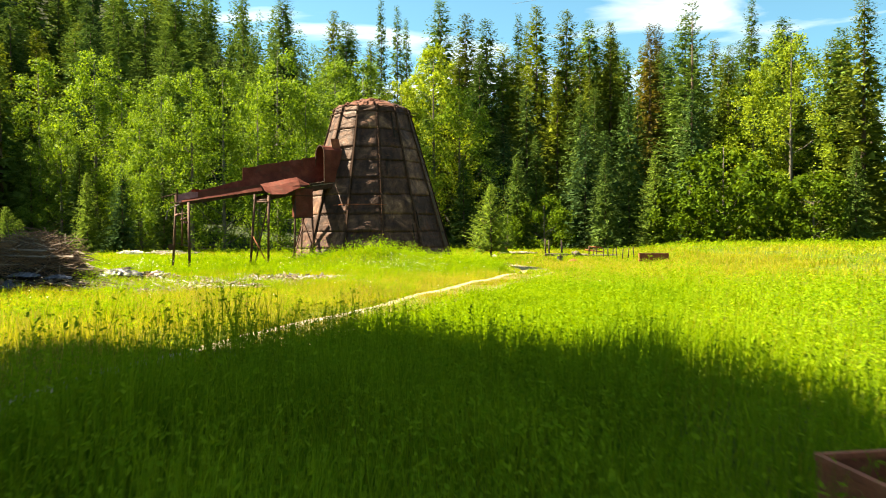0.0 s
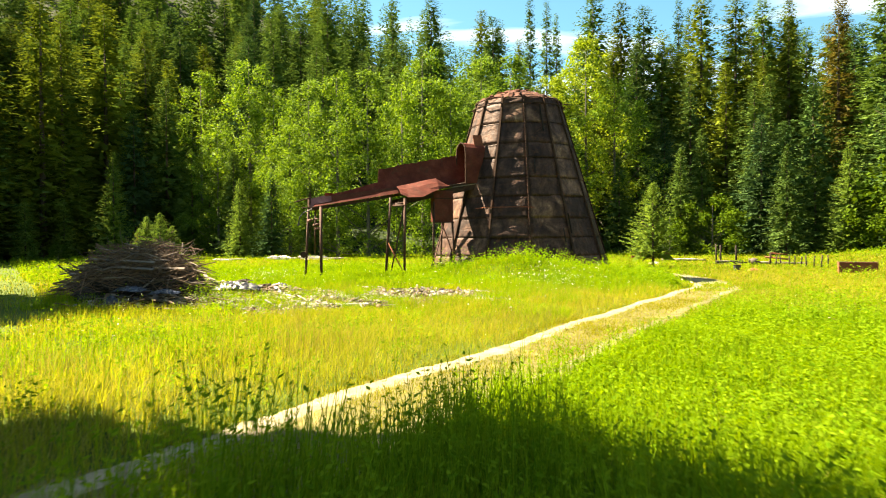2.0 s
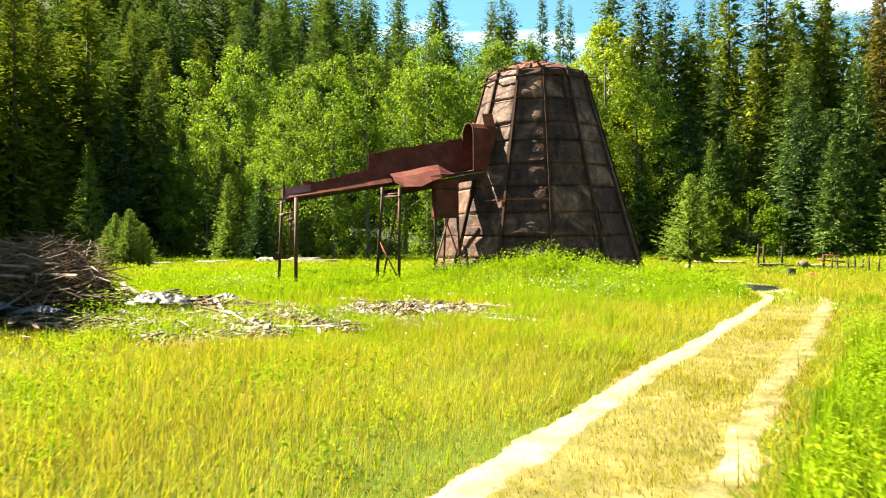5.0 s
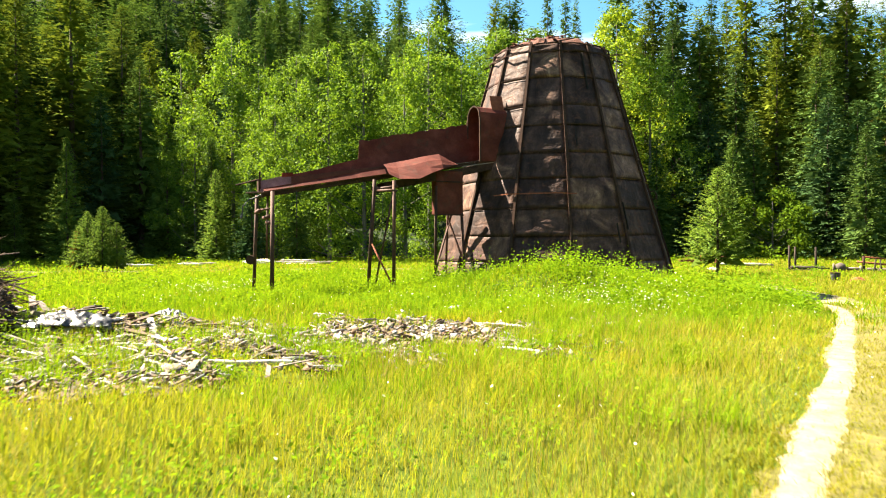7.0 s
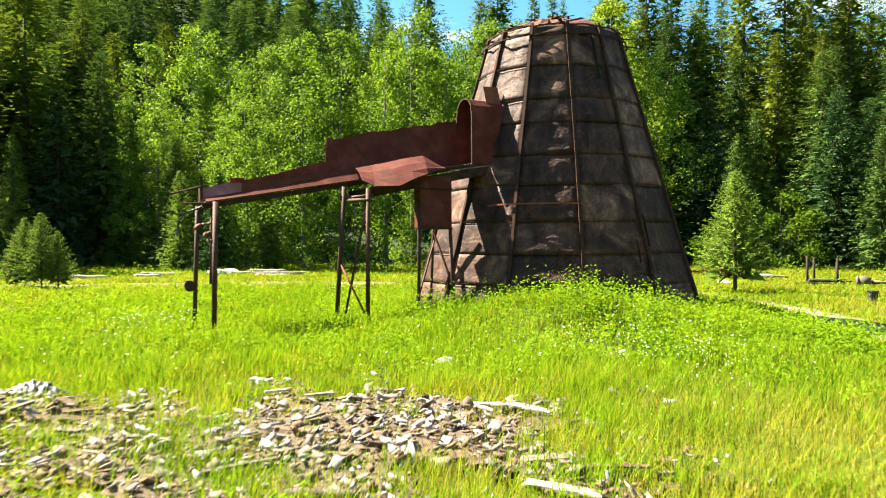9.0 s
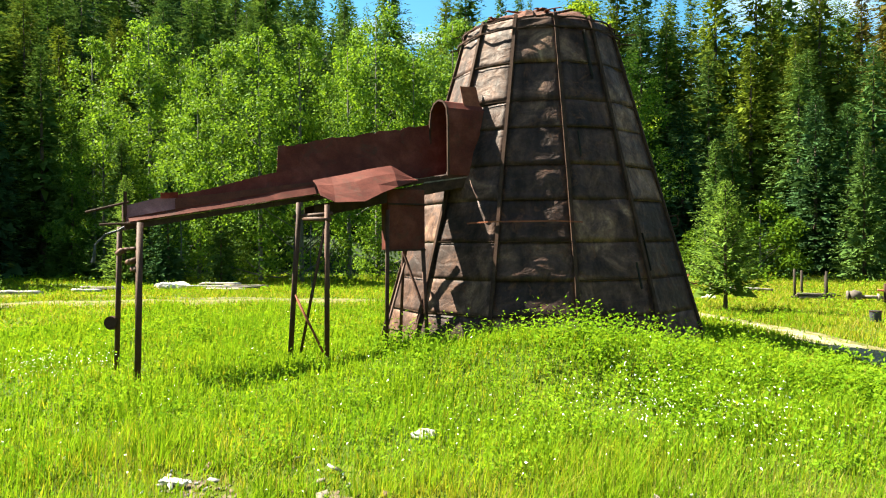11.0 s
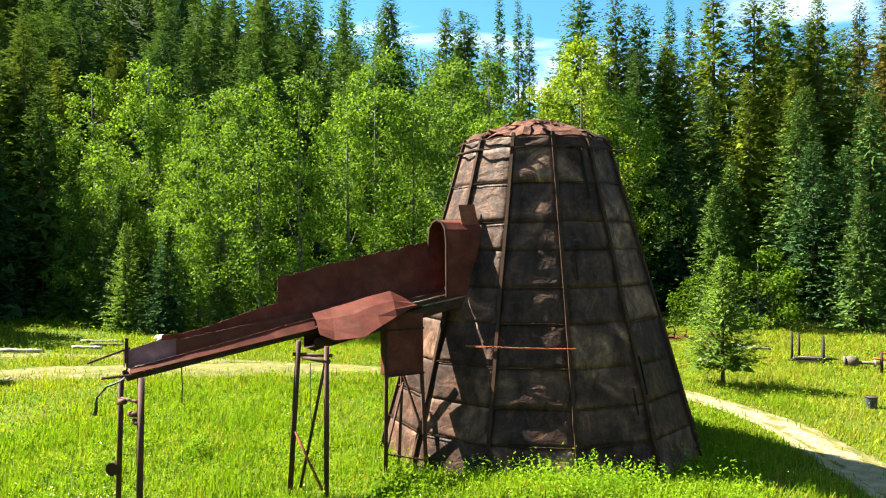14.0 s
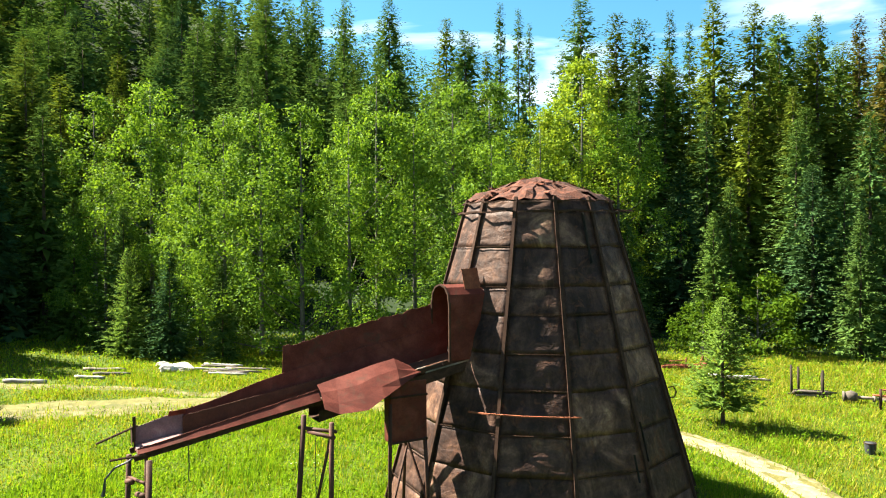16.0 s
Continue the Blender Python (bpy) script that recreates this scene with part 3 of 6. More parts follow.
# small hatches and a slit in the skin
for theta, z, w, h in ((33.2, 10.6, 0.14, 1.9), (43, 3.4, 0.10, 1.3), (20, 7.2, 0.10, 0.9), (37, 2.6, 0.08, 0.9)):
    bm = bmesh.new()
    pts = [cone_at(theta, z + h * (i / 3 - 0.5), 0.10) for i in range(4)]
    for a, b in zip(pts, pts[1:]):
        beam_bm(bm, a, b, w, 0.03, cone_at(theta, z).cross(Vector((0, 0, 1))))
    part("seam_strip", mesh_bm("seam_strip", bm, M_LINER), burner)
# a loose red bar across two panels
bm = bmesh.new()
bar = [cone_at(t, 4.45 + 0.02 * math.sin(t), e) for t, e in ((-27, 0.14), (-17.5, 0.26), (-5, 0.24), (8, 0.28), (17, 0.2))]
for a, b in zip(bar, bar[1:]):
    beam_bm(bm, a, b, 0.06, 0.05)
part("hoop_bar", mesh_bm("hoop_bar", bm, M_RUST), burner, "loose orange-rusted bar across the ribs")
# a hook on the flank
bm = bmesh.new()
hook = cone_at(80, 4.7, 0.1)
pipe_bm(bm, [hook, hook + Vector((0.22, 0, 0.05)), hook + Vector((0.32, 0, -0.15)), hook + Vector((0.26, 0, -0.36)), hook + Vector((0.05, 0, -0.4))], 0.03, 6)
part("hook", mesh_bm("hook", bm, M_RIB), burner)

# ---------------- the conveyor that fed the burner ----------------
CO = Vector((-17.3, 46.5, 0))
CU = Vector((0.78, 0.626, 0)).normalized()
CV = Vector((-CU.y, CU.x, 0))


def cv(u, v, z):
    """A point along the conveyor (u), across it (v, away from the meadow) and up."""
    return CO + CU * u + CV * v + Vector((0, 0, z))


def floor_z(u):
    return 4.42 + 0.172 * u


conveyor = thing("conveyor_chute", "red-brown steel waste conveyor trough on pipe legs, leaning into the burner", "conveyor", (0, 0, 0))


def conveyor_sheet(name, grid, out, label="", material=M_RED, smooth=False, thick=0.015):
    bm = bmesh.new()
    sheet_bm(bm, grid, thick, out)
    return part(name, mesh_bm(name, bm, material, smooth), conveyor, label)


def ripple(u, v, s=0.03):
    return s * noise.noise(Vector((u * 0.9, v * 1.3, 7.7)))


US = [i * 0.55 for i in range(0, 21)]
conveyor_sheet("trough_floor", [[cv(u, v, floor_z(u) + ripple(u, v)) for u in US] for v in (-0.48, -0.2, 0.15, 0.5)], (0, 0, 1), "brown scaled trough floor", M_FLOOR)
conveyor_sheet("far_side", [[cv(u, 0.5 + 0.12 * f + ripple(u, f, 0.05), floor_z(u) + f * (0.50 + 0.085 * min(u, 6.0) + 0.03 * math.sin(u * 1.9))) for u in US] for f in (0, 0.5, 1)], CV)
conveyor_sheet("near_side", [[cv(u, -0.48 + ripple(u, f + 3, 0.04), floor_z(u) + f * (0.15 + 0.03 * u)) for u in US[:11]] for f in (0, 0.5, 1)], -CV)
WU = [4.62 + 0.2 * i for i in range(31)]
conveyor_sheet("side_board", [[cv(u + (0.10 * f if u < 5 else 0), 0.66 + 0.12 * f + ripple(u, f + 6, 0.05), floor_z(u) + 0.75 + f * (1.02 + 0.03 * (u - 4.7) + 0.10 * noise.noise(Vector((u * 3.1, 0.5, 0.2))) + 0.06 * noise.noise(Vector((u * 9.0, 1.5, 0.2))))) for u in WU] for f in (0, 0.33, 0.66, 1)], CV, "tall dark red side board")
# the torn near plate, bent out and down
flare = [[(5.50, -0.36, 5.82), (6.15, -0.32, 5.96), (6.74, -0.30, 6.08), (7.48, -0.30, 6.27), (8.34, -0.30, 6.43), (8.95, -0.34, 6.12)],
         [(5.48, -0.78, 5.63), (6.05, -0.76, 5.66), (6.74, -0.92, 5.78), (7.46, -0.80, 5.99), (8.26, -0.74, 6.13), (9.00, -0.52, 6.04)],
         [(5.40, -1.18, 5.42), (5.92, -1.20, 5.32), (6.80, -1.36, 5.42), (7.45, -1.20, 5.68), (8.16, -1.06, 5.86), (9.08, -0.64, 5.97)],
         [(5.34, -1.52, 5.26), (5.80, -1.58, 5.06), (6.74, -1.72, 5.10), (7.42, -1.56, 5.40), (8.14, -1.24, 5.64), (9.20, -0.70, 5.93)]]
conveyor_sheet("torn_plate", [[cv(*p) for p in row] for row in flare], -CV + Vector((0, 0, 0.5)), "torn rust-red plate bent outwards", smooth=False)
conveyor_sheet("lip", [[cv(u, -0.49 - 0.13 * f - 0.02 * u * f + 0.5 * ripple(u, f), (4.54 + 0.197 * u) * (1 - f) + (4.44 + 0.168 * u) * f) for u in US[:11]] for f in (0, 1)], (0, -0.5, 1), "bent pale edge of the trough", M_RED)
conveyor_sheet("mouth_patch", [[cv(u, v, floor_z(u) + 0.03 + 0.5 * max(0, v - 0.42)) for u in (0.02, 0.6, 1.35)] for v in (-0.46, 0.0, 0.44)], (0, 0, 1), "pinkish scoured plate", M_SCOUR)
conveyor_sheet("liner_patch", [[cv(u, 0.47 + 0.10 * f, floor_z(u) + 0.02 + f * (0.50 + 0.10 * u)) for u in (0.05, 0.5, 1.0, 1.45)] for f in (0, 0.5, 1)], CV, "purplish wall plate of the trough mouth", M_SCOUR)
conveyor_sheet("inner_board", [[cv(u, 0.36 + 0.04 * f + ripple(u, f, 0.03), floor_z(u) + 0.02 + f * (0.52 - 0.02 * u)) for u in (1.40, 2.2, 3.0, 3.8, 4.6, 5.4, 6.2, 7.0)] for f in (0, 0.5, 1)], CV, "brown rusted inner board of the trough", M_FLOOR)
conveyor_sheet("curled_edge", [[cv(u, 0.52 - 0.10 * f, floor_z(u) + 0.58 + 0.17 * f + 0.05 * math.sin(u * 3)) for u in (1.0, 1.25, 1.5)] for f in (0, 0.5, 1)], CV, "", M_RED)
conveyor_sheet("end_plate", [[cv(-0.06, v, z) for v in (0.28, 0.45, 0.64)] for z in (4.48, 4.75, 5.02)], -CU, "", M_RIB)
# under-frame
for v in (-0.46, 0.48):
    bm = bmesh.new()
    beam_bm(bm, cv(-0.1, v, floor_z(-0.1) - 0.12), cv(11.3, v, floor_z(11.3) - 0.12), 0.07, 0.16)
    part("side_rail", mesh_bm("side_rail", bm, M_RIB), conveyor)
for u in (0.2, 2.2, 4.2, 6.2, 8.2, 10.2):
    bm = bmesh.new()
    beam_bm(bm, cv(u, -0.55, floor_z(u) - 0.12), cv(u, 0.55, floor_z(u) - 0.12), 0.09, 0.09)
    part("cross_bar", mesh_bm("cross_bar", bm, M_RIB), conveyor)
conveyor_sheet("return_pan", [[cv(u, v, 4.62 + 0.205 * (u - 5.5)) for u in (5.5, 7.0, 8.2, 9.4, 11.6)] for v in (-0.5, 0.5)], (0, 0, 1), "", M_RIB)
for v in (-0.5, 0.5):
    conveyor_sheet("pan_side", [[cv(u, v, 4.62 + 0.205 * (u - 5.5) + f * (0.36 + 0.02 * math.sin(u * 4))) for u in (5.5, 7.0, 8.2, 9.4, 11.6)] for f in (0, 1)], CV, "", M_RIB)
# loose rods and a cable at the low end
for a, b, r in ((cv(0.1, 0.35, 5.05), cv(-1.05, 0.1, 4.72), 0.035), (cv(0.2, -0.6, 4.40), cv(-0.75, -0.55, 4.36), 0.04), (cv(0.0, 0.30, 4.6), cv(0.0, 0.26, 5.35), 0.05)):
    bm = bmesh.new()
    pipe_bm(bm, [a, b], r, 6)
    part("rod", mesh_bm("rod", bm, M_RIB), conveyor)
bm = bmesh.new()
pipe_bm(bm, [cv(0.0, -0.3, 4.35), cv(-0.25, -0.35, 4.2), cv(-0.6, -0.35, 4.08), cv(-0.85, -0.33, 3.8), cv(-0.88, -0.32, 3.45), cv(-0.92, -0.32, 3.3)], [0.03, 0.03, 0.03, 0.03, 0.05, 0.06], 6)
part("hanging_cable", mesh_bm("hanging_cable", bm, M_DARK), conveyor, "dangling black cable")
bm = bmesh.new()
pipe_bm(bm, [cv(1.4, -0.5, 4.5), cv(1.42, -0.5, 3.9), cv(1.4, -0.5, 3.42), cv(1.47, -0.5, 3.35)], 0.018, 5)
part("hanging_chain", mesh_bm("hanging_chain", bm, M_DARK), conveyor)

# the legs
LEGS = [((-17.45, 46.40, 4.30), (-17.85, 46.75), 0.075, 0), ((-16.35, 45.65, 4.40), (-16.15, 45.10), 0.085, 0), ((-17.2, 46.9, 4.35), (-17.3, 46.95), 0.05, 1.7),
        ((-12.90, 48.70, 5.05), (-13.35, 48.95), 0.085, 0), ((-11.85, 48.25, 4.95), (-12.0, 48.55), 0.08, 0),
        (cv(8.1, -0.50, 4.9)[:], cv(8.0, -0.55, 0)[:2], 0.07, 0), (cv(9.45, -0.50, 3.6)[:], cv(9.50, -0.72, 0)[:2], 0.075, 0), (cv(9.3, 0.55, 5.3)[:], cv(9.0, 0.45, 0)[:2], 0.06, 0)]
for top, foot, r, lift in LEGS:
    bm = bmesh.new()
    pipe_bm(bm, [(*foot, gz(*foot) - 0.15 + lift), top], r, 10)
    part("leg", mesh_bm("leg", bm, M_LEG, True), conveyor, "rusted pipe leg")
for a, b, r in (((-13.0, 49.0, 0.35), (-11.95, 48.4, 4.4), 0.05), ((-13.2, 48.85, 2.35), (-12.1, 48.5, 0.45), 0.04), ((-12.75, 48.65, 4.55), (-11.75, 48.2, 4.5), 0.07), ((-17.5, 46.42, 3.65), (-16.4, 45.68, 3.7), 0.045), ((-13.1, 48.8, 4.62), (-11.7, 48.25, 4.68), 0.06)):
    bm = bmesh.new()
    pipe_bm(bm, [a, b], r, 8)
    part("brace", mesh_bm("brace", bm, M_RUST if r == 0.04 else M_LEG, True), conveyor)
bm = bmesh.new()
pipe_bm(bm, [(-17.85, 46.6, 1.52), (-17.85, 46.48, 1.52)], 0.20, 14)
part("pulley", mesh_bm("pulley", bm, M_RIB), conveyor, "small rusted pulley on a leg")
bm = bmesh.new()
pipe_bm(bm, [(-12.45, 48.5, 4.4), (-12.47, 48.48, 3.2), (-12.42, 48.5, 2.2)], 0.012, 5)
part("wire", mesh_bm("wire", bm, M_DARK), conveyor)

for a, b in (((-17.45, 46.30, 3.55), (-17.15, 46.08, 3.62)), ((-16.95, 46.0, 3.30), (-16.55, 45.72, 3.36)), ((-16.75, 45.9, 3.12), (-16.4, 45.66, 3.10))):
    bm = bmesh.new()
    pipe_bm(bm, [a, b], 0.085, 10)
    part("roller", mesh_bm("roller", bm, M_LEG, True), conveyor, "short rusted roller between the legs")
# low brace across the hopper legs
bm = bmesh.new()
pipe_bm(bm, [cv(8.02, -0.57, gz(-10.4, 51.0) + 0.75), cv(9.5, -0.70, gz(-9.4, 52.0) + 0.45)], 0.03, 6)
part("brace", mesh_bm("brace", bm, M_LEG), conveyor)
for a, b in ((cv(8.05, -0.54, 1.0), cv(9.3, 0.52, 3.2)), (cv(9.48, -0.66, 1.2), cv(9.2, 0.5, 3.4))):
    bm = bmesh.new()
    pipe_bm(bm, [a, b], 0.05, 7)
    part("brace", mesh_bm("brace", bm, M_LEG), conveyor)
# the hopper box under the trough
bm = bmesh.new()
beam_bm(bm, cv(8.80, -0.28, 3.52), cv(8.80, -0.28, 5.62), 0.52, 1.44, CU)
bmesh.ops.bevel(bm, geom=bm.edges[:], offset=0.03, segments=1, affect="EDGES")
hopper = part("hopper", mesh_bm("hopper", bm, M_RED), conveyor, "boxy dark red drop hopper")
for z in (3.52, 5.1):
    bm = bmesh.new()
    beam_bm(bm, cv(8.08, -0.57, z), cv(9.52, -0.57, z), 0.06, 0.06)
    part("hopper_rim", mesh_bm("hopper_rim", bm, M_RIB), hopper)

# arched hood where the trough enters the burner
arch = []
for i in range(15):
    f = i / 14
    if f < 0.3:
        v, z = -0.58, 6.2 + (8.3 - 6.2) * f / 0.3
    elif f > 0.7:
        v, z = 0.68, 8.3 - (8.3 - 6.5) * (f - 0.7) / 0.3
    else:
        a = math.pi * (f - 0.3) / 0.4
        v, z = 0.05 - 0.63 * math.cos(a), 8.3 + 0.62 * math.sin(a)
    arch.append((v, z))
hood = conveyor_sheet("hood", [[cv(u, v + ripple(u, z, 0.03), z + ripple(u, v + 2, 0.04)) for u in (10.45, 11.0, 11.5, 12.3)] for v, z in arch], (0, 0, 1), "arched rust-red hood over the inlet", M_RED)
for v in (-0.60, 0.70):
    bm = bmesh.new()
    beam_bm(bm, cv(10.44, v, 6.15), cv(10.44, v, 8.3), 0.07, 0.07, CU)
    part("hood_edge", mesh_bm("hood_edge", bm, M_RIB), hood)
bm = bmesh.new()
pts = [cv(10.44, v, z) for v, z in arch[4:11]]
for a, b in zip(pts, pts[1:]):
    beam_bm(bm, a, b, 0.06, 0.06)
part("hood_edge", mesh_bm("hood_edge", bm, M_RIB), hood)
flap = conveyor_sheet("hood_flap", [[cv(u, -0.35 + 0.25 * f, 8.72 + 0.75 * f + 0.05 * u % 0.07) for u in (11.25, 11.6, 11.95)] for f in (0, 0.5, 1)], CV, "upturned orange flap", M_RUST)
flap.parent = hood
for a, b in ((cv(9.2, -0.42, 5.98), cv(11.0, -0.45, 6.22)), (cv(9.5, -0.48, 5.86), cv(11.7, -0.50, 6.20))):
    bm = bmesh.new()
    beam_bm(bm, a, b, 0.09, 0.05)
    part("frame_bar", mesh_bm("frame_bar", bm, M_GREYWOOD), conveyor, "grey bent frame bar")


# ---------------- trees ----------------
def unit(v):
    return v / np.maximum(np.linalg.norm(v, axis=-1, keepdims=True), 1e-6)


def conifer_crown(rng, h, r, base, limbs, steps, sprig, droop=0.35, shape=0.9, ragged=0.25, upturn=0.12, inner=0):
    """Flat drooping fronds in a pointed crown, each of narrow needle sprays, round a core of larger shaded ones."""
    k = np.arange(limbs)
    s = np.clip(((k + rng.random(limbs)) / limbs) ** 1.12, 0, 0.994)
    az = k * 2.39996 + rng.normal(0, 0.5, limbs)
    lump = 1 + ragged * 0.4 * np.sin(az * 2 + rng.uniform(0, 6) + s * 6)
    length = r * ((1 - s) ** shape) * rng.uniform(1 - ragged * 1.5, 1.08, limbs) * lump + 0.006 * h * (0.4 + s)
    length *= 1 - 0.55 * np.clip((0.14 - s) / 0.14, 0, 1) * rng.random(limbs)
    z0 = base + (h - base) * s
    F = ((np.arange(steps)[None] + rng.uniform(0.3, 1.0, (limbs, steps))) / steps) ** 0.75
    out = np.stack([np.cos(az), np.sin(az)], 1)
    dz = -droop * (1 - 0.9 * s)[:, None] * length[:, None] * F ** 1.3 + upturn * length[:, None] * F ** 3 + (0.8 * s ** 3 * length)[:, None] * F
    P = np.concatenate([out[:, None, :] * (length[:, None] * F)[..., None], (z0[:, None] + dz)[..., None]], 2)
    P = np.repeat(P.reshape(-1, 3), 3, 0)
    A, Fk, up_tree = np.repeat(np.repeat(az, steps), 3), np.repeat(F.ravel(), 3), np.repeat(np.repeat(s, steps), 3)
    m = len(P)
    turn = np.tile([-1.0, 0.0, 1.0], m // 3) * rng.uniform(0.45, 1.0, m) + rng.normal(0, 0.2, m)
    size = sprig * rng.uniform(0.55, 1.35, m) * (0.26 + 0.74 * (1 - up_tree) ** 0.7) * (1.25 - 0.5 * Fk)
    slope = -0.5 * droop * (1 - up_tree) + upturn * Fk
    d = unit(np.stack([np.cos(A + turn), np.sin(A + turn), slope + rng.normal(-0.05, 0.26, m)], 1))
    w = unit(np.cross(d, np.stack([rng.normal(0, 0.55, m), rng.normal(0, 0.55, m), np.ones(m)], 1)))
    wide = (size * rng.uniform(0.15, 0.27, m))[:, None]
    P = P + rng.normal(0, 0.14, (m, 3)) * sprig
    v = np.stack([P - w * wide, P + w * wide, P + d * size[:, None]], 1).reshape(-1, 3)
    if inner:
        si = rng.random(inner) ** 1.15 * 0.93
        ai = rng.uniform(0, 2 * np.pi, inner)
        ri = r * ((1 - si) ** shape) * rng.uniform(0.03, 0.42, inner)
        Q = np.stack([ri * np.cos(ai), ri * np.sin(ai), base + (h - base) * si], 1)
        big = (0.22 * r * (1 - si) ** 0.8 + 0.012 * h)[:, None]
        d = unit(np.stack([np.cos(ai), np.sin(ai), rng.normal(-0.5, 0.5, inner)], 1))
        w = unit(np.cross(d, rng.normal(0, 1, (inner, 3))))
        v = np.concatenate([v, np.stack([Q - w * big * 0.45, Q + w * big * 0.45, Q + d * big * 1.2], 1).reshape(-1, 3)])
    return v, np.arange(len(v)).reshape(-1, 3)


def poplar_crown(rng, h, r, base, clumps, leaves, size, top=0.6, hang=0.0):
    """Leaf clumps through a tall uneven crown, many small rhombic leaves each; also returns the clump centres."""
    s = rng.beta(1.25, 1.15, clumps)
    shape = np.sin(np.pi * np.clip(s * 0.72 + 0.235, 0, 1)) ** top
    az = rng.uniform(0, 2 * np.pi, clumps)
    lump = 1 + 0.22 * np.sin(az * 3 + rng.uniform(0, 6)) + 0.18 * np.sin(s * 14 + az)
    rad = r * shape * lump * rng.uniform(0.35, 1.0, clumps) ** 0.45
    C = np.stack([rad * np.cos(az), rad * np.sin(az), base + (h - base - 0.6) * s], 1)
    cr = rng.uniform(0.09, 0.18, clumps) * r * (0.7 + 0.3 * shape) + 0.25
    k = np.repeat(np.arange(clumps), leaves)
    m = len(k)
    g = unit(rng.normal(0, 1, (m, 3))) * (rng.random(m) ** 0.42)[:, None]
    P = C[k] + g * cr[k][:, None] * np.array([1.05, 1.05, 0.95]) + np.array([0, 0, -hang]) * (g[:, 2:3] < 0)
    P[:, 2] += 0.25 * cr[k] * rng.normal(0, 1, m)
    nrm = unit(g * 0.5 + np.array([0, 0, 0.35]) + rng.normal(0, 0.55, (m, 3)))
    a = unit(np.cross(nrm, rng.normal(0, 1, (m, 3))))
    b = np.cross(nrm, a)
    sz = (size * rng.uniform(0.6, 1.3, m))[:, None]
    v = np.stack([P - a * sz * 0.6, P - b * sz * 0.42, P + a * sz * 0.6, P + b * sz * 0.42], 1).reshape(-1, 3)
    return v, np.arange(len(v)).reshape(-1, 4), C


def trunk_mesh(rng, h, r, material, limbs=(), lean=0.01, sides=9):
    bm = bmesh.new()
    bend = [Vector((rng.normal(0, lean * h), rng.normal(0, lean * h), 0)) * k for k in (0, 0.3, 0.6, 1.0)]
    pipe_bm(bm, [Vector((0, 0, -0.4)), Vector((0, 0, h * 0.03)) + bend[0], Vector((0, 0, h * 0.33)) + bend[1] * 0.3, Vector((0, 0, h * 0.66)) + bend[1] * 0.6, Vector((0, 0, h * 0.97))], [r * 1.35, r, r * 0.78, r * 0.42, 0.02], sides)
    for c in limbs:
        c = Vector(c)
        z = max(0.8, c.z - 0.75 * math.hypot(c.x, c.y))
        root = Vector((0, 0, z))
        rr = max(0.025, r * 0.34 * (1 - z / h))
        mid = root.lerp(c, 0.5) + Vector((0, 0, -0.06 * (c - root).length))
        pipe_bm(bm, [root, mid, c], [rr, rr * 0.7, 0.012], 5, False)
    return mesh_bm("trunk", bm, material, True)


def tree(name, label, trunk, crown, group):
    ob = thing(name, label, "tree", (0, 0, -500), group)
    part("trunk", trunk, ob)
    part("crown", crown, ob)
    return ob


PROTOTYPES = {}


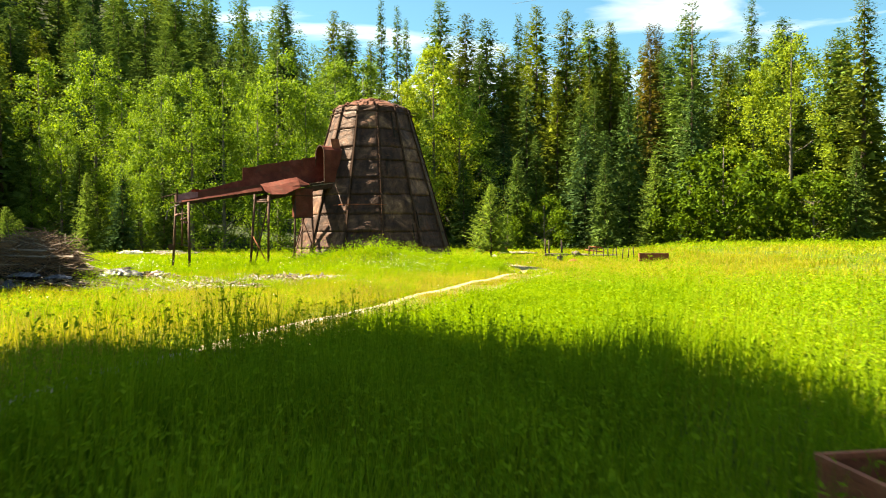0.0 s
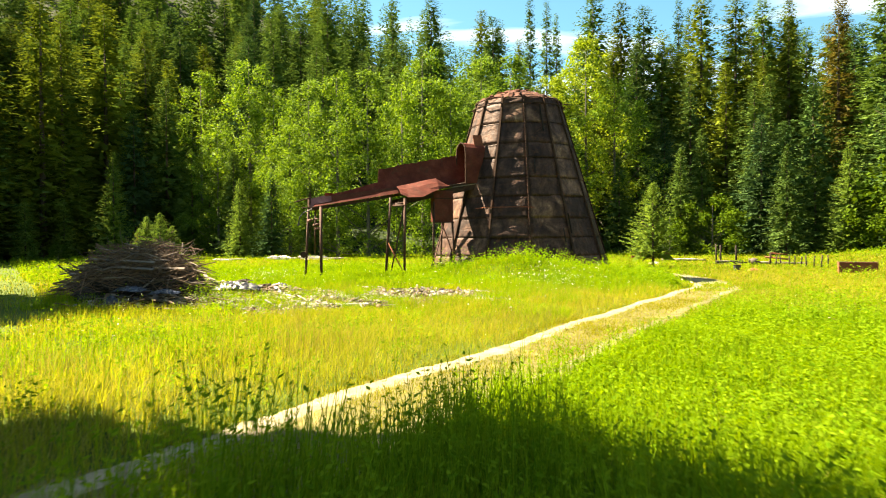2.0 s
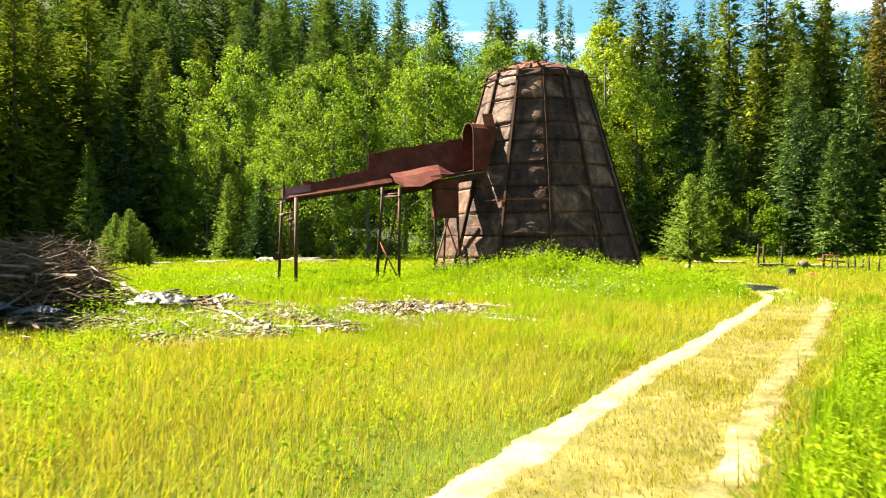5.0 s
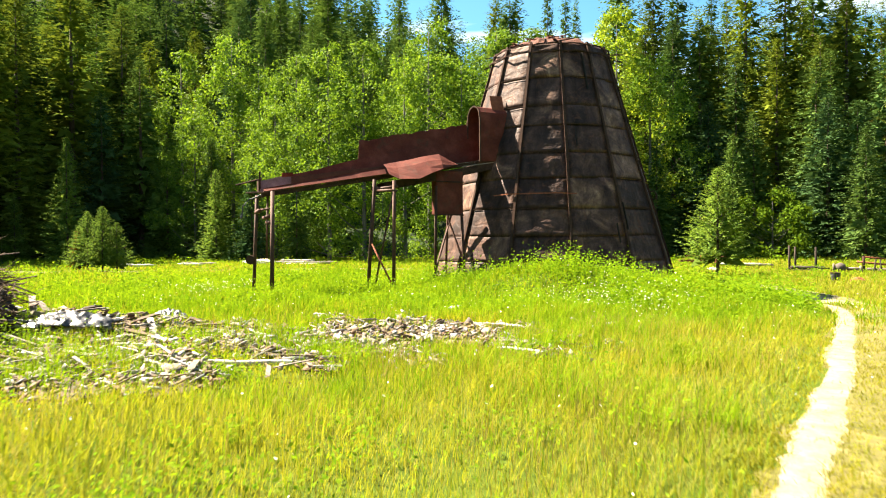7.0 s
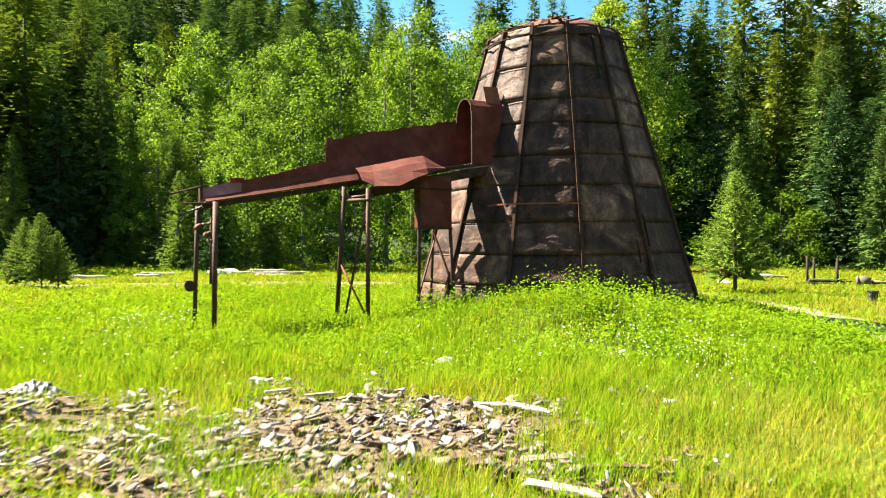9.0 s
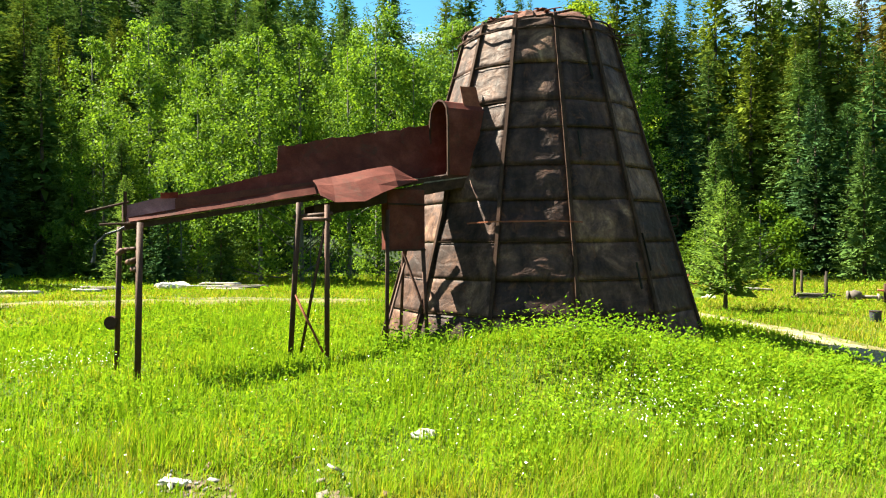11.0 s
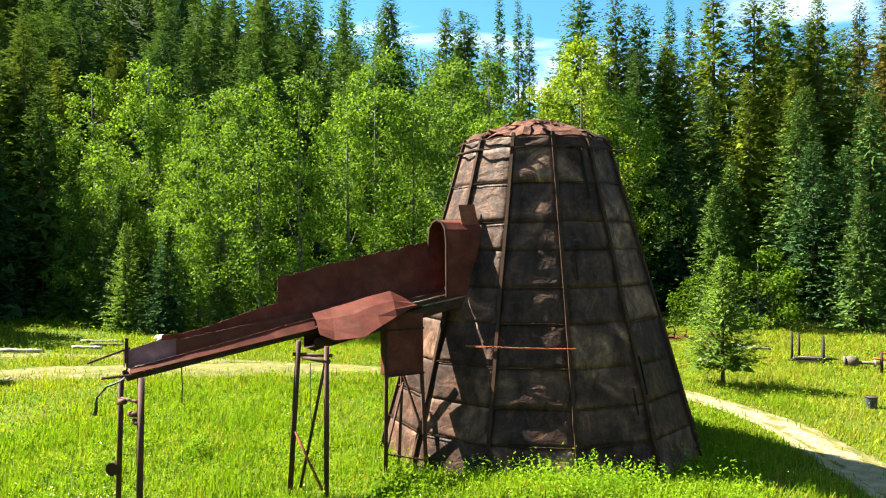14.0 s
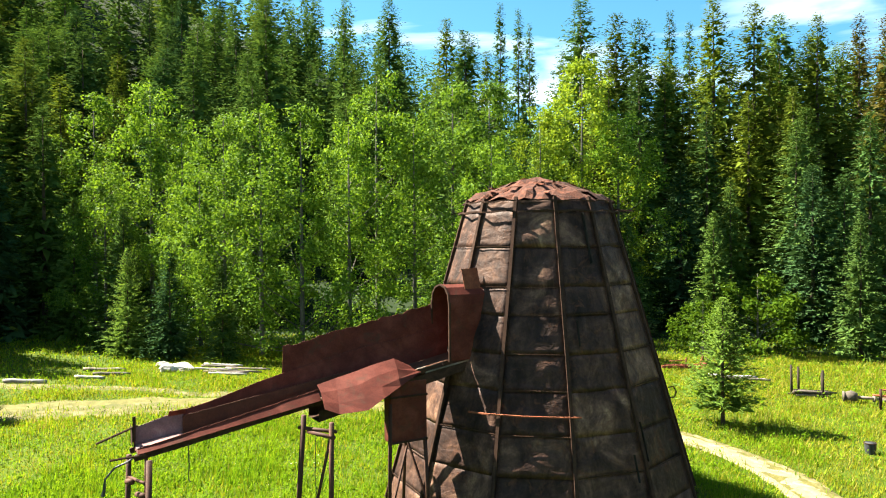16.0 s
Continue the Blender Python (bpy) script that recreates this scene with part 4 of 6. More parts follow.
def make_conifer(kind, seed):
    rng = np.random.default_rng(seed)
    if kind == "tall":
        h, r, base = 38.0, rng.uniform(6.2, 7.6), rng.uniform(1.0, 5.0)
        v, f = conifer_crown(rng, h, r, base, 400, 5, 0.98, 0.42, 0.70, 0.26, 0.12, 340)
        look_, label, name, tr = (F_LARCH if seed % 5 == 1 else F_SPRUCE), "tall dark green conifer in dense forest", "conifer_tree", 0.36
    elif kind == "back":
        h, r, base = 36.0, rng.uniform(6.0, 7.4), rng.uniform(1.0, 5.0)
        v, f = conifer_crown(rng, h, r, base, 240, 4, 1.40, 0.42, 0.70, 0.26, 0.12, 270)
        look_, label, name, tr = (F_LARCH if seed % 4 == 3 else F_SPRUCE), "dark green conifer deep in the forest", "conifer_tree", 0.34
    elif kind == "brown":
        h, r, base = 38.0, 5.0, 6.0
        v, f = conifer_crown(rng, h, r, base, 300, 5, 0.95, 0.45, 0.80, 0.34, 0.12, 120)
        look_, label, name, tr = F_BROWN, "tall conifer with browning thin needles", "conifer_tree", 0.36
    elif kind == "larch":
        h, r, base = 32.0, rng.uniform(5.2, 6.2), 1.2
        v, f = conifer_crown(rng, h, r, base, 420, 5, 0.84, 0.24, 0.74, 0.26, 0.16, 310)
        look_, label, name, tr = F_LARCH, "yellow-green larch among dark conifers", "larch_tree", 0.34
    elif kind == "thin":
        h, r, base = 40.0, 4.0, 6.0
        v, f = conifer_crown(rng, h, r, base, 330, 4, 0.95, 0.45, 0.80, 0.30, 0.12, 160)
        look_, label, name, tr = F_SPRUCE, "slender open-branched conifer standing above the forest", "conifer_tree", 0.32
    elif kind == "open":
        h, r, base = 38.0, 5.6, 6.0
        v, f = conifer_crown(rng, h, r, base, 120, 11, 0.80, 0.22, 0.62, 0.40)
        look_, label, name, tr = F_SPRUCE, "tall sparse conifer with long separate limbs", "conifer_tree", 0.34
    elif kind == "spruce":
        h, r, base = 20.0, rng.uniform(4.6, 5.6), 0.3
        v, f = conifer_crown(rng, h, r, base, 420, 5, 0.64, 0.30, 0.80, 0.26, 0.12, 310)
        look_, label, name, tr = (F_FIR if seed % 2 else F_SPRUCE), "dense dark spruce with branches to the ground", "spruce_tree", 0.22
    elif kind == "youngfir":
        h, r, base = 10.0, rng.uniform(2.6, 3.1), 0.2
        v, f = conifer_crown(rng, h, r, base, 360, 7, 0.34, 0.10, 0.84, 0.20, 0.14, 160)
        look_, label, name, tr = F_PINE, "young green fir at the meadow edge", "fir_tree", 0.12
    elif kind == "dead":
        h, r, base = 4.0, 1.0, 0.3
        v, f = conifer_crown(rng, h, r, base, 90, 5, 0.30, 0.1, 0.8, 0.35)
        look_, label, name, tr = F_DEAD, "small dead conifer with red-brown needles", "dead_fir", 0.05
    else:
        h, r, base = 7.0, 2.6, 0.9
        v, f = conifer_crown(rng, h, r, base, 300, 9, 0.27, -0.14, 0.80, 0.26, 0.10, 90)
        look_, label, name, tr = F_PINE, "young bushy pine beside the farm track", "pine_tree", 0.10
    crown = mesh_np("crown", v, f, look_)
    limbs = []
    if kind in ("open", "thin", "pine", "tall"):
        for _ in range(26):
            z = rng.uniform(base, h * 0.9)
            a, rr = rng.uniform(0, 6.28), r * (1 - z / h) * 0.8 + 0.15
            limbs.append((rr * math.cos(a), rr * math.sin(a), z + (0.3 if kind == "pine" else -0.1) * rr))
    return tree(name, label, trunk_mesh(rng, h, tr, M_BARK, limbs, 0.004), crown, "forest conifers"), h


def make_poplar(kind, seed):
    rng = np.random.default_rng(seed)
    if kind == "poplar":
        h, r = 25.0, rng.uniform(4.8, 5.8)
        v, f, c = poplar_crown(rng, h, r, 0.4, 145, 84, 0.24, 0.85)
        look_, label, name = F_POPLAR, "leafy bright green cottonwood at the forest edge", "cottonwood_tree"
    elif kind == "lime":
        h, r = 28.0, rng.uniform(5.2, 6.0)
        v, f, c = poplar_crown(rng, h, r, 0.6, 145, 84, 0.25, 0.8)
        look_, label, name = F_LIME, "yellow-green cottonwood lit by the sun", "cottonwood_tree"
    elif kind == "highshade":
        # stands out of view; crown starts high so only its shadow shows
        h, r = 27.0, 4.3
        v, f, c = poplar_crown(rng, h, r, 15.5, 260, 30, 0.72, 0.5)
        look_, label, name = F_POPLAR, "unseen high-crowned cottonwood, placed to shade the meadow", "cottonwood_tree"
    else:
        h, r = 6.0, 2.9
        v, f, c = poplar_crown(rng, h, r, 0.2, 60, 80, 0.22, 0.55)
        look_, label, name = F_BUSH, "rounded green willow bush", "willow_bush"
    crown = mesh_np("crown", v, f, look_)
    limbs = c[rng.permutation(len(c))[:22]]
    ob = tree(name, label, trunk_mesh(rng, h, 0.26 if kind != "bush" else 0.08, M_PALEBARK, limbs, 0.01), crown, "forest broadleaf trees" if kind != "bush" else "bushes")
    return ob, h


VARIANTS = {"back": 4, "tall": 5, "brown": 1, "larch": 2, "thin": 2, "open": 1, "spruce": 4, "youngfir": 2, "pine": 2, "dead": 1, "poplar": 5, "lime": 2, "highshade": 2, "bush": 2}
tree_rng = random.Random(5)


def plant(kind, x, y, top, label=""):
    """Stand a tree of that kind on the ground, its tip at that height above the datum."""
    n = tree_rng.randrange(VARIANTS[kind])
    key = (kind, n)
    fresh = key not in PROTOTYPES
    if fresh:
        maker = make_poplar if kind in ("poplar", "lime", "highshade", "bush") else make_conifer
        PROTOTYPES[key] = maker(kind, 100 + 10 * sorted(VARIANTS).index(kind) + n)
    ob, h = PROTOTYPES[key]
    z = gz(x, y)
    s = max(0.15, (top - z) / h)
    w = s * tree_rng.uniform(0.92, 1.08) * {"tall": 1.28, "back": 1.28, "larch": 1.22, "brown": 1.2, "spruce": 1.15}.get(kind, 1.0) * tree_rng.uniform(0.95, 1.1)
    m = Matrix.LocRotScale((x, y, z), Euler((0, 0, tree_rng.uniform(0, 6.28))), (w, w, s))
    if fresh:
        ob.matrix_basis = m
        got = ob
    else:
        got = copy_thing(ob, m @ Matrix.Diagonal((1 / ob.scale.x, 1 / ob.scale.y, 1 / ob.scale.z, 1)))
    if label:
        got["label"] = label
    return got


FRONT = [("poplar", -48.8, 100, 28.6), ("poplar", -51, 95, 19.1), ("poplar", -44.6, 99, 24.2), ("poplar", -35.9, 91, 23.1), ("poplar", -31.4, 89, 23), ("poplar", -27, 87.5, 22.6),
         ("poplar", -23.8, 91.5, 22), ("poplar", -22.7, 98, 28.2), ("poplar", -18.8, 97.5, 22.6), ("poplar", -15.7, 104, 28.1), ("poplar", -12, 107, 28.3), ("poplar", -10.6, 93, 20),
         ("lime", -1.5, 113, 32.2), ("lime", -6.4, 109, 26), ("poplar", -61.2, 108, 29.1), ("poplar", -40, 94, 19), ("poplar", 2.5, 112, 26),
         ("spruce", -62.7, 101, 26.2), ("spruce", -64.7, 96, 21), ("youngfir", -44.1, 88, 10), ("spruce", -39.3, 87, 10.5), ("spruce", -56.8, 98, 15.5), ("spruce", -34, 86.5, 9.0), ("spruce", -47, 92, 14),
         ("spruce", 6.3, 124, 32.8), ("spruce", 3.0, 107, 14.0), ("larch", 19.5, 122, 28.9), ("spruce", 10.1, 98, 13.1), ("spruce", 20.7, 108, 23), ("spruce", 20.3, 102, 17.6), ("spruce", 28, 108, 23.6),
         ("spruce", 22.8, 101, 16.6), ("spruce", 9.5, 112, 19.2), ("spruce", 14, 108, 17), ("bush", 13.5, 96, 7.5), ("bush", 8.5, 95, 5.0), ("spruce", 26, 100, 13),
         ("tall", -0.5, 140, 47.7), ("larch", 4.3, 134, 43.2), ("tall", 8.6, 142, 44.5), ("thin", 18.5, 176, 56.1), ("thin", 17.5, 150, 46.1), ("larch", 17, 130, 43.4), ("larch", 22.6, 131, 42.8), ("tall", 29.1, 142, 44.1),
         ("tall", 33, 140, 40.4), ("tall", 34.1, 134, 36.7), ("brown", 49.9, 166, 50.6), ("thin", -17.2, 200, 67.6), ("thin", -13.1, 205, 67.6), ("thin", -10.2, 200, 62.2), ("tall", -28.9, 190, 61.5), ("tall", -24.6, 190, 56.7),
         ("tall", -22.2, 220, 61.6), ("tall", -40.1, 180, 63.3), ("thin", -48, 172, 61.1), ("tall", -56, 150, 54.3), ("tall", -48.1, 124, 37.5), ("tall", -55.3, 122, 38.2),
         ("open", 36.2, 104, 36.9), ("larch", 54.1, 92, 33.1), ("thin", 53.9, 125, 42.8), ("lime", 47.2, 97, 29.9), ("lime", 44.2, 102, 25.7), ("bush", 35.3, 90, 13.4), ("brown", 34.7, 120, 37.1), ("larch", 30.4, 130, 40.5),
         ("spruce", 34.1, 98, 21.8), ("spruce", 47.4, 82, 12), ("youngfir", 27.3, 92, 12.7), ("bush", 43.6, 84, 9.6), ("spruce", 21.1, 93, 12.7), ("bush", 40, 92, 11), ("bush", 31, 90, 8),
         ("youngfir", -56.5, 80.5, 13), ("youngfir", -66.3, 84, 7.7), ("youngfir", -66.6, 78, 7.5), ("pine", -40, 65, 5.0), ("pine", -41.8, 65.6, 4.7), ("pine", -38.9, 65.2, 3.8), ("pine", -42.9, 66, 3.6), ("bush", -62.1, 78, 2.2), ("dead", -43.0, 66, 3.2),
         # unseen trees to the west, set where their shadows reach foreground and heap
         ("highshade", -18.8, 13.1, 27), ("highshade", -22.1, 9.6, 27), ("highshade", -19.1, 7.1, 27), ("highshade", -18.6, 5.0, 26), ("highshade", -19.2, 10.2, 26.5), ("highshade", -38.4, 32.2, 27), ("highshade", -42.0, 30.4, 26)]
for row in FRONT:
    plant(*row)
plant("pine", 4.65, 70.4, 7.1)

# the forest behind, at random spots with room between the stems
spots = [(x, y) for _, x, y, _ in FRONT]
fill = random.Random(21)
tries = 0
while len(spots) < len(FRONT) + 95 and tries < 9000:
    tries += 1
    y = fill.uniform(104, 215)
    x = fill.uniform(-0.78 * y - 5, 0.62 * y)
    edge = 108 + (6 if -60 < x < 5 else 0) - 0.10 * max(0, -x - 55)
    if y < edge or min((x - a) ** 2 + (y - b) ** 2 for a, b in spots) < 5.2 ** 2:
        continue
    tall = fill.uniform(26, 39)
    if -45 < x + 0.25 * (y - 100) < 10 and y > 120:
        tall *= 0.72
    spots.append((x, y))
    plant(fill.choices(("back", "larch", "spruce", "brown", "thin") if y > 135 else ("tall", "larch", "spruce", "brown", "thin"), (10, 2.0, 3.0, 0.15, 1.0))[0], x, y, gz(x, y) + tall)
for x, y, top in ((3, 131, 36), (11, 133, 35), (26, 136, 38), (38, 128, 33), (42, 136, 37), (14, 120, 27), (25, 118, 26), (31, 114, 24), (39, 112, 26), (47, 118, 31), (53, 108, 27), (60, 100, 26), (8, 150, 40), (36, 150, 42), (-3, 150, 42), (0.5, 123, 27), (57, 122, 36), (16, 164, 43), (22, 160, 42), (28, 168, 45), (34, 162, 43), (40, 170, 46), (46, 163, 45), (52, 172, 47), (58, 166, 46), (64, 160, 44), (70, 168, 47), (76, 160, 45), (62, 136, 38), (68, 142, 40), (56, 148, 42), (48, 150, 41), (64, 118, 34), (70, 126, 36), (43, 122, 31), (50, 128, 34)):
    plant(fill.choice(("tall", "tall", "larch", "spruce")), x, y, top)
# wooded sides and back of the clearing; some unseen western rows added to shade the left forest
for x0, x1, y0, y1, n in ((-118, -90, 30, 92, 14), (-125, -66, 96, 150, 34), (-112, -82, 72, 100, 16), (-106, -76, 88, 112, 12), (-98, -70, 84, 118, 22), (-92, -72, 62, 84, 10), (58, 92, 20, 112, 12), (-80, 80, -75, -45, 8)):
    for _ in range(n):
        x, y = fill.uniform(x0, x1), fill.uniform(y0, y1)
        plant(fill.choice(("back", "back", "back", "larch")), x, y, gz(x, y) + fill.uniform(24, 38))


# far slopes, too many to count, and an unseen ring that cuts low skylight
def far_woods():
    rng = np.random.default_rng(77)
    vs, fs, count = [], [], 0
    protos = [conifer_crown(rng, 28.0, 4.8, 1.5, 80, 2, 2.1, 0.4, 0.72, 0.22, 0.12, 60)[0] for _ in range(6)]
    for k in range(760):
        y = rng.uniform(150, 330) if k < 310 else rng.uniform(55, 170)
        x = rng.uniform(-0.95 * y, 0.75 * y) if k < 310 else rng.uniform(-185, -92)
        if k >= 430:
            x, y = rng.uniform(-80, 0), rng.uniform(150, 240)
        # unseen trees beside and behind the camera, added to cut skylight on the burner
        if k >= 540:
            x, y = ((rng.uniform(60, 120), rng.uniform(-60, 104)), (rng.uniform(-120, 110), rng.uniform(-95, -40)), (rng.uniform(-125, -72), rng.uniform(-50, 30)))[k % 3]
        p = protos[rng.integers(6)]
        a, s = rng.uniform(0, 6.28), rng.uniform(0.65, 1.15)
        q = np.stack([p[:, 0] * math.cos(a) - p[:, 1] * math.sin(a), p[:, 0] * math.sin(a) + p[:, 1] * math.cos(a), p[:, 2]], 1) * s
        if x > -30 and y > 190 and k < 430:
            q[:, 2] *= 0.75
        vs.append(q + np.array([x, y, gz(x, y)]))
        count += len(q)
    v = np.concatenate(vs)
    tagged(new("far_woods", mesh_np("far_woods", v, np.arange(len(v)).reshape(-1, 3), F_SPRUCE)), "dense conifer forest on the far slopes, plus an unseen ring added to block low sky", "woods", kind="stuff")


far_woods()


# ---------------- meadow plants ----------------
EYE_LINE = catmull([(0, 0), (-1.0, 11), (-4.0, 24), (-5.4, 28.5)], 4)


RX, RY = np.arange(-76, 76.01, 0.25), np.arange(0, 106.01, 0.25)
RGX, RGY = np.meshgrid(RX, RY)
RASTERS = {key: from_line(RGX, RGY, line) for key, line in (("left", LEFT_TRACK), ("right", RIGHT_TRACK), ("mid", ROAD_MID))}


def off_road(x, y, key="mid"):
    """Distance to a track or to the road's middle, looked up between raster points."""
    u, v = np.clip((x - RX[0]) / 0.25, 0, len(RX) - 1.01), np.clip((y - RY[0]) / 0.25, 0, len(RY) - 1.01)
    i, j = u.astype(int), v.astype(int)
    a, b = u - i, v - j
    r = RASTERS[key]
    return (r[j, i] * (1 - a) + r[j, i + 1] * a) * (1 - b) + (r[j + 1, i] * (1 - a) + r[j + 1, i + 1] * a) * b


def scatter(rng, top, least, x0, x1, y0, y1, density):
    """Random ground spots, dense by the flight line; density(x, y) thins them further, 0 to 1."""
    xs, ys, ds = [], [], []
    for lo, hi, bx0, bx1, by0, by1 in ((0, 3, -9, 4, 1.5, 32), (3, 8, -14, 9, 1.5, 38), (8, 20, -27, 22, 1.5, 50), (20, 999, x0, x1, y0, y1)):
        bx0, bx1, by0, by1 = max(bx0, x0), min(bx1, x1), max(by0, y0), min(by1, y1)
        if bx1 <= bx0 or by1 <= by0:
            continue
        peak = float(near_density(np.array(float(lo)), top, least))
        n = int(peak * (bx1 - bx0) * (by1 - by0))
        x, y = rng.uniform(bx0, bx1, n), rng.uniform(by0, by1, n)
        d = from_line(x, y, EYE_LINE)
        keep = (d >= lo) & (d < hi) & (rng.random(n) * peak < near_density(d, top, least))
        x, y, d = x[keep], y[keep], d[keep]
        keep = rng.random(len(x)) < density(x, y)
        xs.append(x[keep]), ys.append(y[keep]), ds.append(d[keep])
    return np.concatenate(xs), np.concatenate(ys), np.concatenate(ds)


def clear_of(x, y):
    """1 where plants may stand, 0 on the tracks and inside the burner; less on the debris and far off the open clearing."""
    left, right = off_road(x, y, "left"), off_road(x, y, "right")
    ok = np.maximum(smooth01((np.minimum(left, right + 0.06) - 0.13) / 0.16), 0.04)
    ok = ok * (np.hypot(x - BX, y - BY) > BR - 0.1)
    ok = ok * np.where((y > 51) & (off_road(x, y) < 0.75), 0.12, 1.0)
    bare = debris(x, y)
    tuft = smooth01((np.sin(x * 1.9 + 0.4) * np.sin(y * 2.3 + 1.1) + 0.4 * np.sin(x * 5.1 + y * 3.3) - 0.28) / 0.35)
    lane = np.minimum(from_line(x, y, BACK_LANE[::4]) - 0.5, from_line(x, y, WEST_LANE[::4]) - 1.4)
    ok = ok * (0.28 + 0.72 * smooth01(lane / 0.8))
    wings = np.maximum(x - 0.66 * y - 3, np.minimum(-0.62 * y, 9.5 - 0.98 * y) - 2 - x)
    return ok * (1 - (0.86 - 0.80 * tuft) * bare) * np.where(wings > 0, 0.15, 1.0)


def debris(x, y):
    """Cover of the chip-strewn ground, 0 to 1."""
    wob = 0.9 * np.sin(x * 0.9 + 1.3) * np.sin(y * 1.1) + 0.5 * np.sin(x * 2.3 + y * 1.7)
    a = smooth01(1.25 - np.hypot((x + 8.6) / 6.0, (y - 34.2 - 0.10 * (x + 8)) / 3.9) + 0.30 * wob - 0.06)
    b = smooth01(1.25 - np.hypot((x + 14.6) / 4.6, (y - 31.6) / 4.2) + 0.16 * wob)
    c = smooth01(1.25 - np.hypot((x + 11.6) / 3.2, (y - 29.3) / 2.3) + 0.16 * wob)
    foot = smooth01(1.25 - np.hypot((x + 16.4) / 2.6, (y - 28.2) / 1.6) + 0.12 * wob)
    return np.clip(np.maximum.reduce([a, b, c, foot]) * 1.6, 0, 1)


def lushness(x, y):
    """1 in the clover and weeds, 0 in the dry meadow."""
    mid = off_road(x, y)
    right = np.interp(y, ROAD_MID[:170, 1], ROAD_MID[:170, 0])
    lush = smooth01((x - right - 1.4) / 1.4) * smooth01((39 - y) / 13)
    near = smooth01((9.5 - y - 0.5 * x) / 5)
    mound = smooth01((y - 38.0 + 1.2 * np.sin(x * 0.6)) / 4) * smooth01((3.0 - x) / 2.5) * smooth01((66 - y) / 5)
    patch = smooth01((np.sin(x * 0.35 + 2) * np.sin(y * 0.23 + 0.7) - 0.15) / 0.5) * 0.5
    return np.clip(np.maximum.reduce([lush, mound, patch * smooth01((mid - 4) / 4), near, 0.65 * smooth01((y - 60) / 6)]), 0, 1)


def near_density(d, top, least):
    return np.maximum(top / (1 + (d / 8.5) ** 2), least)


def blades(name, x, y, d, tall, material, rng, label, wide=0.0055, lean=0.28, category="grass"):
    """Bent tapering blades, two triangles and a tip each."""
    n = len(x)
    z = height(x, y)
    a = rng.uniform(0, 6.283, n)
    tall = tall * rng.uniform(0.45, 1.3, n) * (0.85 + 0.3 * np.sin(x * 0.83 + 1.7 * np.sin(y * 0.41)) * np.sin(y * 0.67 + 0.6))
    w = (wide + 0.00042 * d) * rng.uniform(0.7, 1.4, n)
    side = np.stack([np.cos(a), np.sin(a), np.zeros(n)], 1)
    lean_d = np.stack([-np.sin(a), np.cos(a), np.zeros(n)], 1) * (tall * lean * rng.normal(0, 1, n))[:, None] + np.stack([0.06 * tall, -0.02 * tall, np.zeros(n)], 1)
    foot = np.stack([x, y, z - 0.02], 1)
    up = np.stack([np.zeros(n), np.zeros(n), tall], 1)
    near = d < 6.5
    c = near
    v1 = np.stack([foot[c] - side[c] * w[c, None], foot[c] + side[c] * w[c, None], foot[c] + up[c] * 0.55 + lean_d[c] * 0.38 + side[c] * (w[c] * 0.8)[:, None], foot[c] + up[c] * 0.55 + lean_d[c] * 0.38 - side[c] * (w[c] * 0.8)[:, None], foot[c] + up[c] + lean_d[c]], 1).reshape(-1, 3)
    i = np.arange(c.sum())[:, None] * 5
    f1 = np.concatenate([i + [0, 1, 2], i + [0, 2, 3], i + [3, 2, 4]])
    c = ~near
    v2 = np.stack([foot[c] - side[c] * w[c, None] * 1.25, foot[c] + side[c] * w[c, None] * 1.25, foot[c] + up[c] + lean_d[c]], 1).reshape(-1, 3)
    f2 = np.arange(len(v2)).reshape(-1, 3) + len(v1)
    return tagged(new(name, mesh_np(name, np.concatenate([v1, v2]), np.concatenate([f1, f2]), material)), label, category, kind="stuff")


def weeds(name, x, y, d, tall, material, rng, label, leaves=4, size=0.032, grow=0.0016, stems=False):
    """Leafy stalks: rhombic leaves up a thin stem."""
    n = len(x)
    z = height(x, y)
    tall = tall * rng.uniform(0.5, 1.3, n)
    k = np.repeat(np.arange(n), leaves)
    m = len(k)
    f = np.tile((np.arange(leaves) + 0.7) / leaves, n) + rng.uniform(-0.1, 0.1, m)
    lean = rng.normal(0, 0.16, (n, 2)) * tall[:, None]
    P = np.stack([x[k] + lean[k, 0] * f, y[k] + lean[k, 1] * f, z[k] + tall[k] * f], 1)
    a = rng.uniform(0, 6.283, m)
    sz = (size + grow * d[k]) * rng.uniform(0.6, 1.35, m)
    out = np.stack([np.cos(a), np.sin(a), rng.normal(0.25, 0.45, m)], 1)
    out = unit(out)
    w = unit(np.cross(out, np.stack([rng.normal(0, 0.5, m), rng.normal(0, 0.5, m), np.ones(m)], 1)))
    s = sz[:, None]
    v = np.stack([P, P + out * s * 0.9 - w * s * 0.42, P + out * s * 2.0, P + out * s * 0.9 + w * s * 0.42], 1).reshape(-1, 3)
    q = np.arange(len(v)).reshape(-1, 4)
    if stems:
        foot = np.stack([x, y, z - 0.03], 1)
        top = np.stack([x + lean[:, 0], y + lean[:, 1], z + tall], 1)
        side = np.array([0.006, 0.003, 0.0])
        s = np.stack([foot - side, foot + side, top + side * 0.4, top - side * 0.4], 1).reshape(-1, 3)
        q = np.concatenate([q, np.arange(len(s)).reshape(-1, 4) + len(v)])
        v = np.concatenate([v, s])
    return tagged(new(name, mesh_np(name, v, q, material)), label, "weeds", kind="stuff")


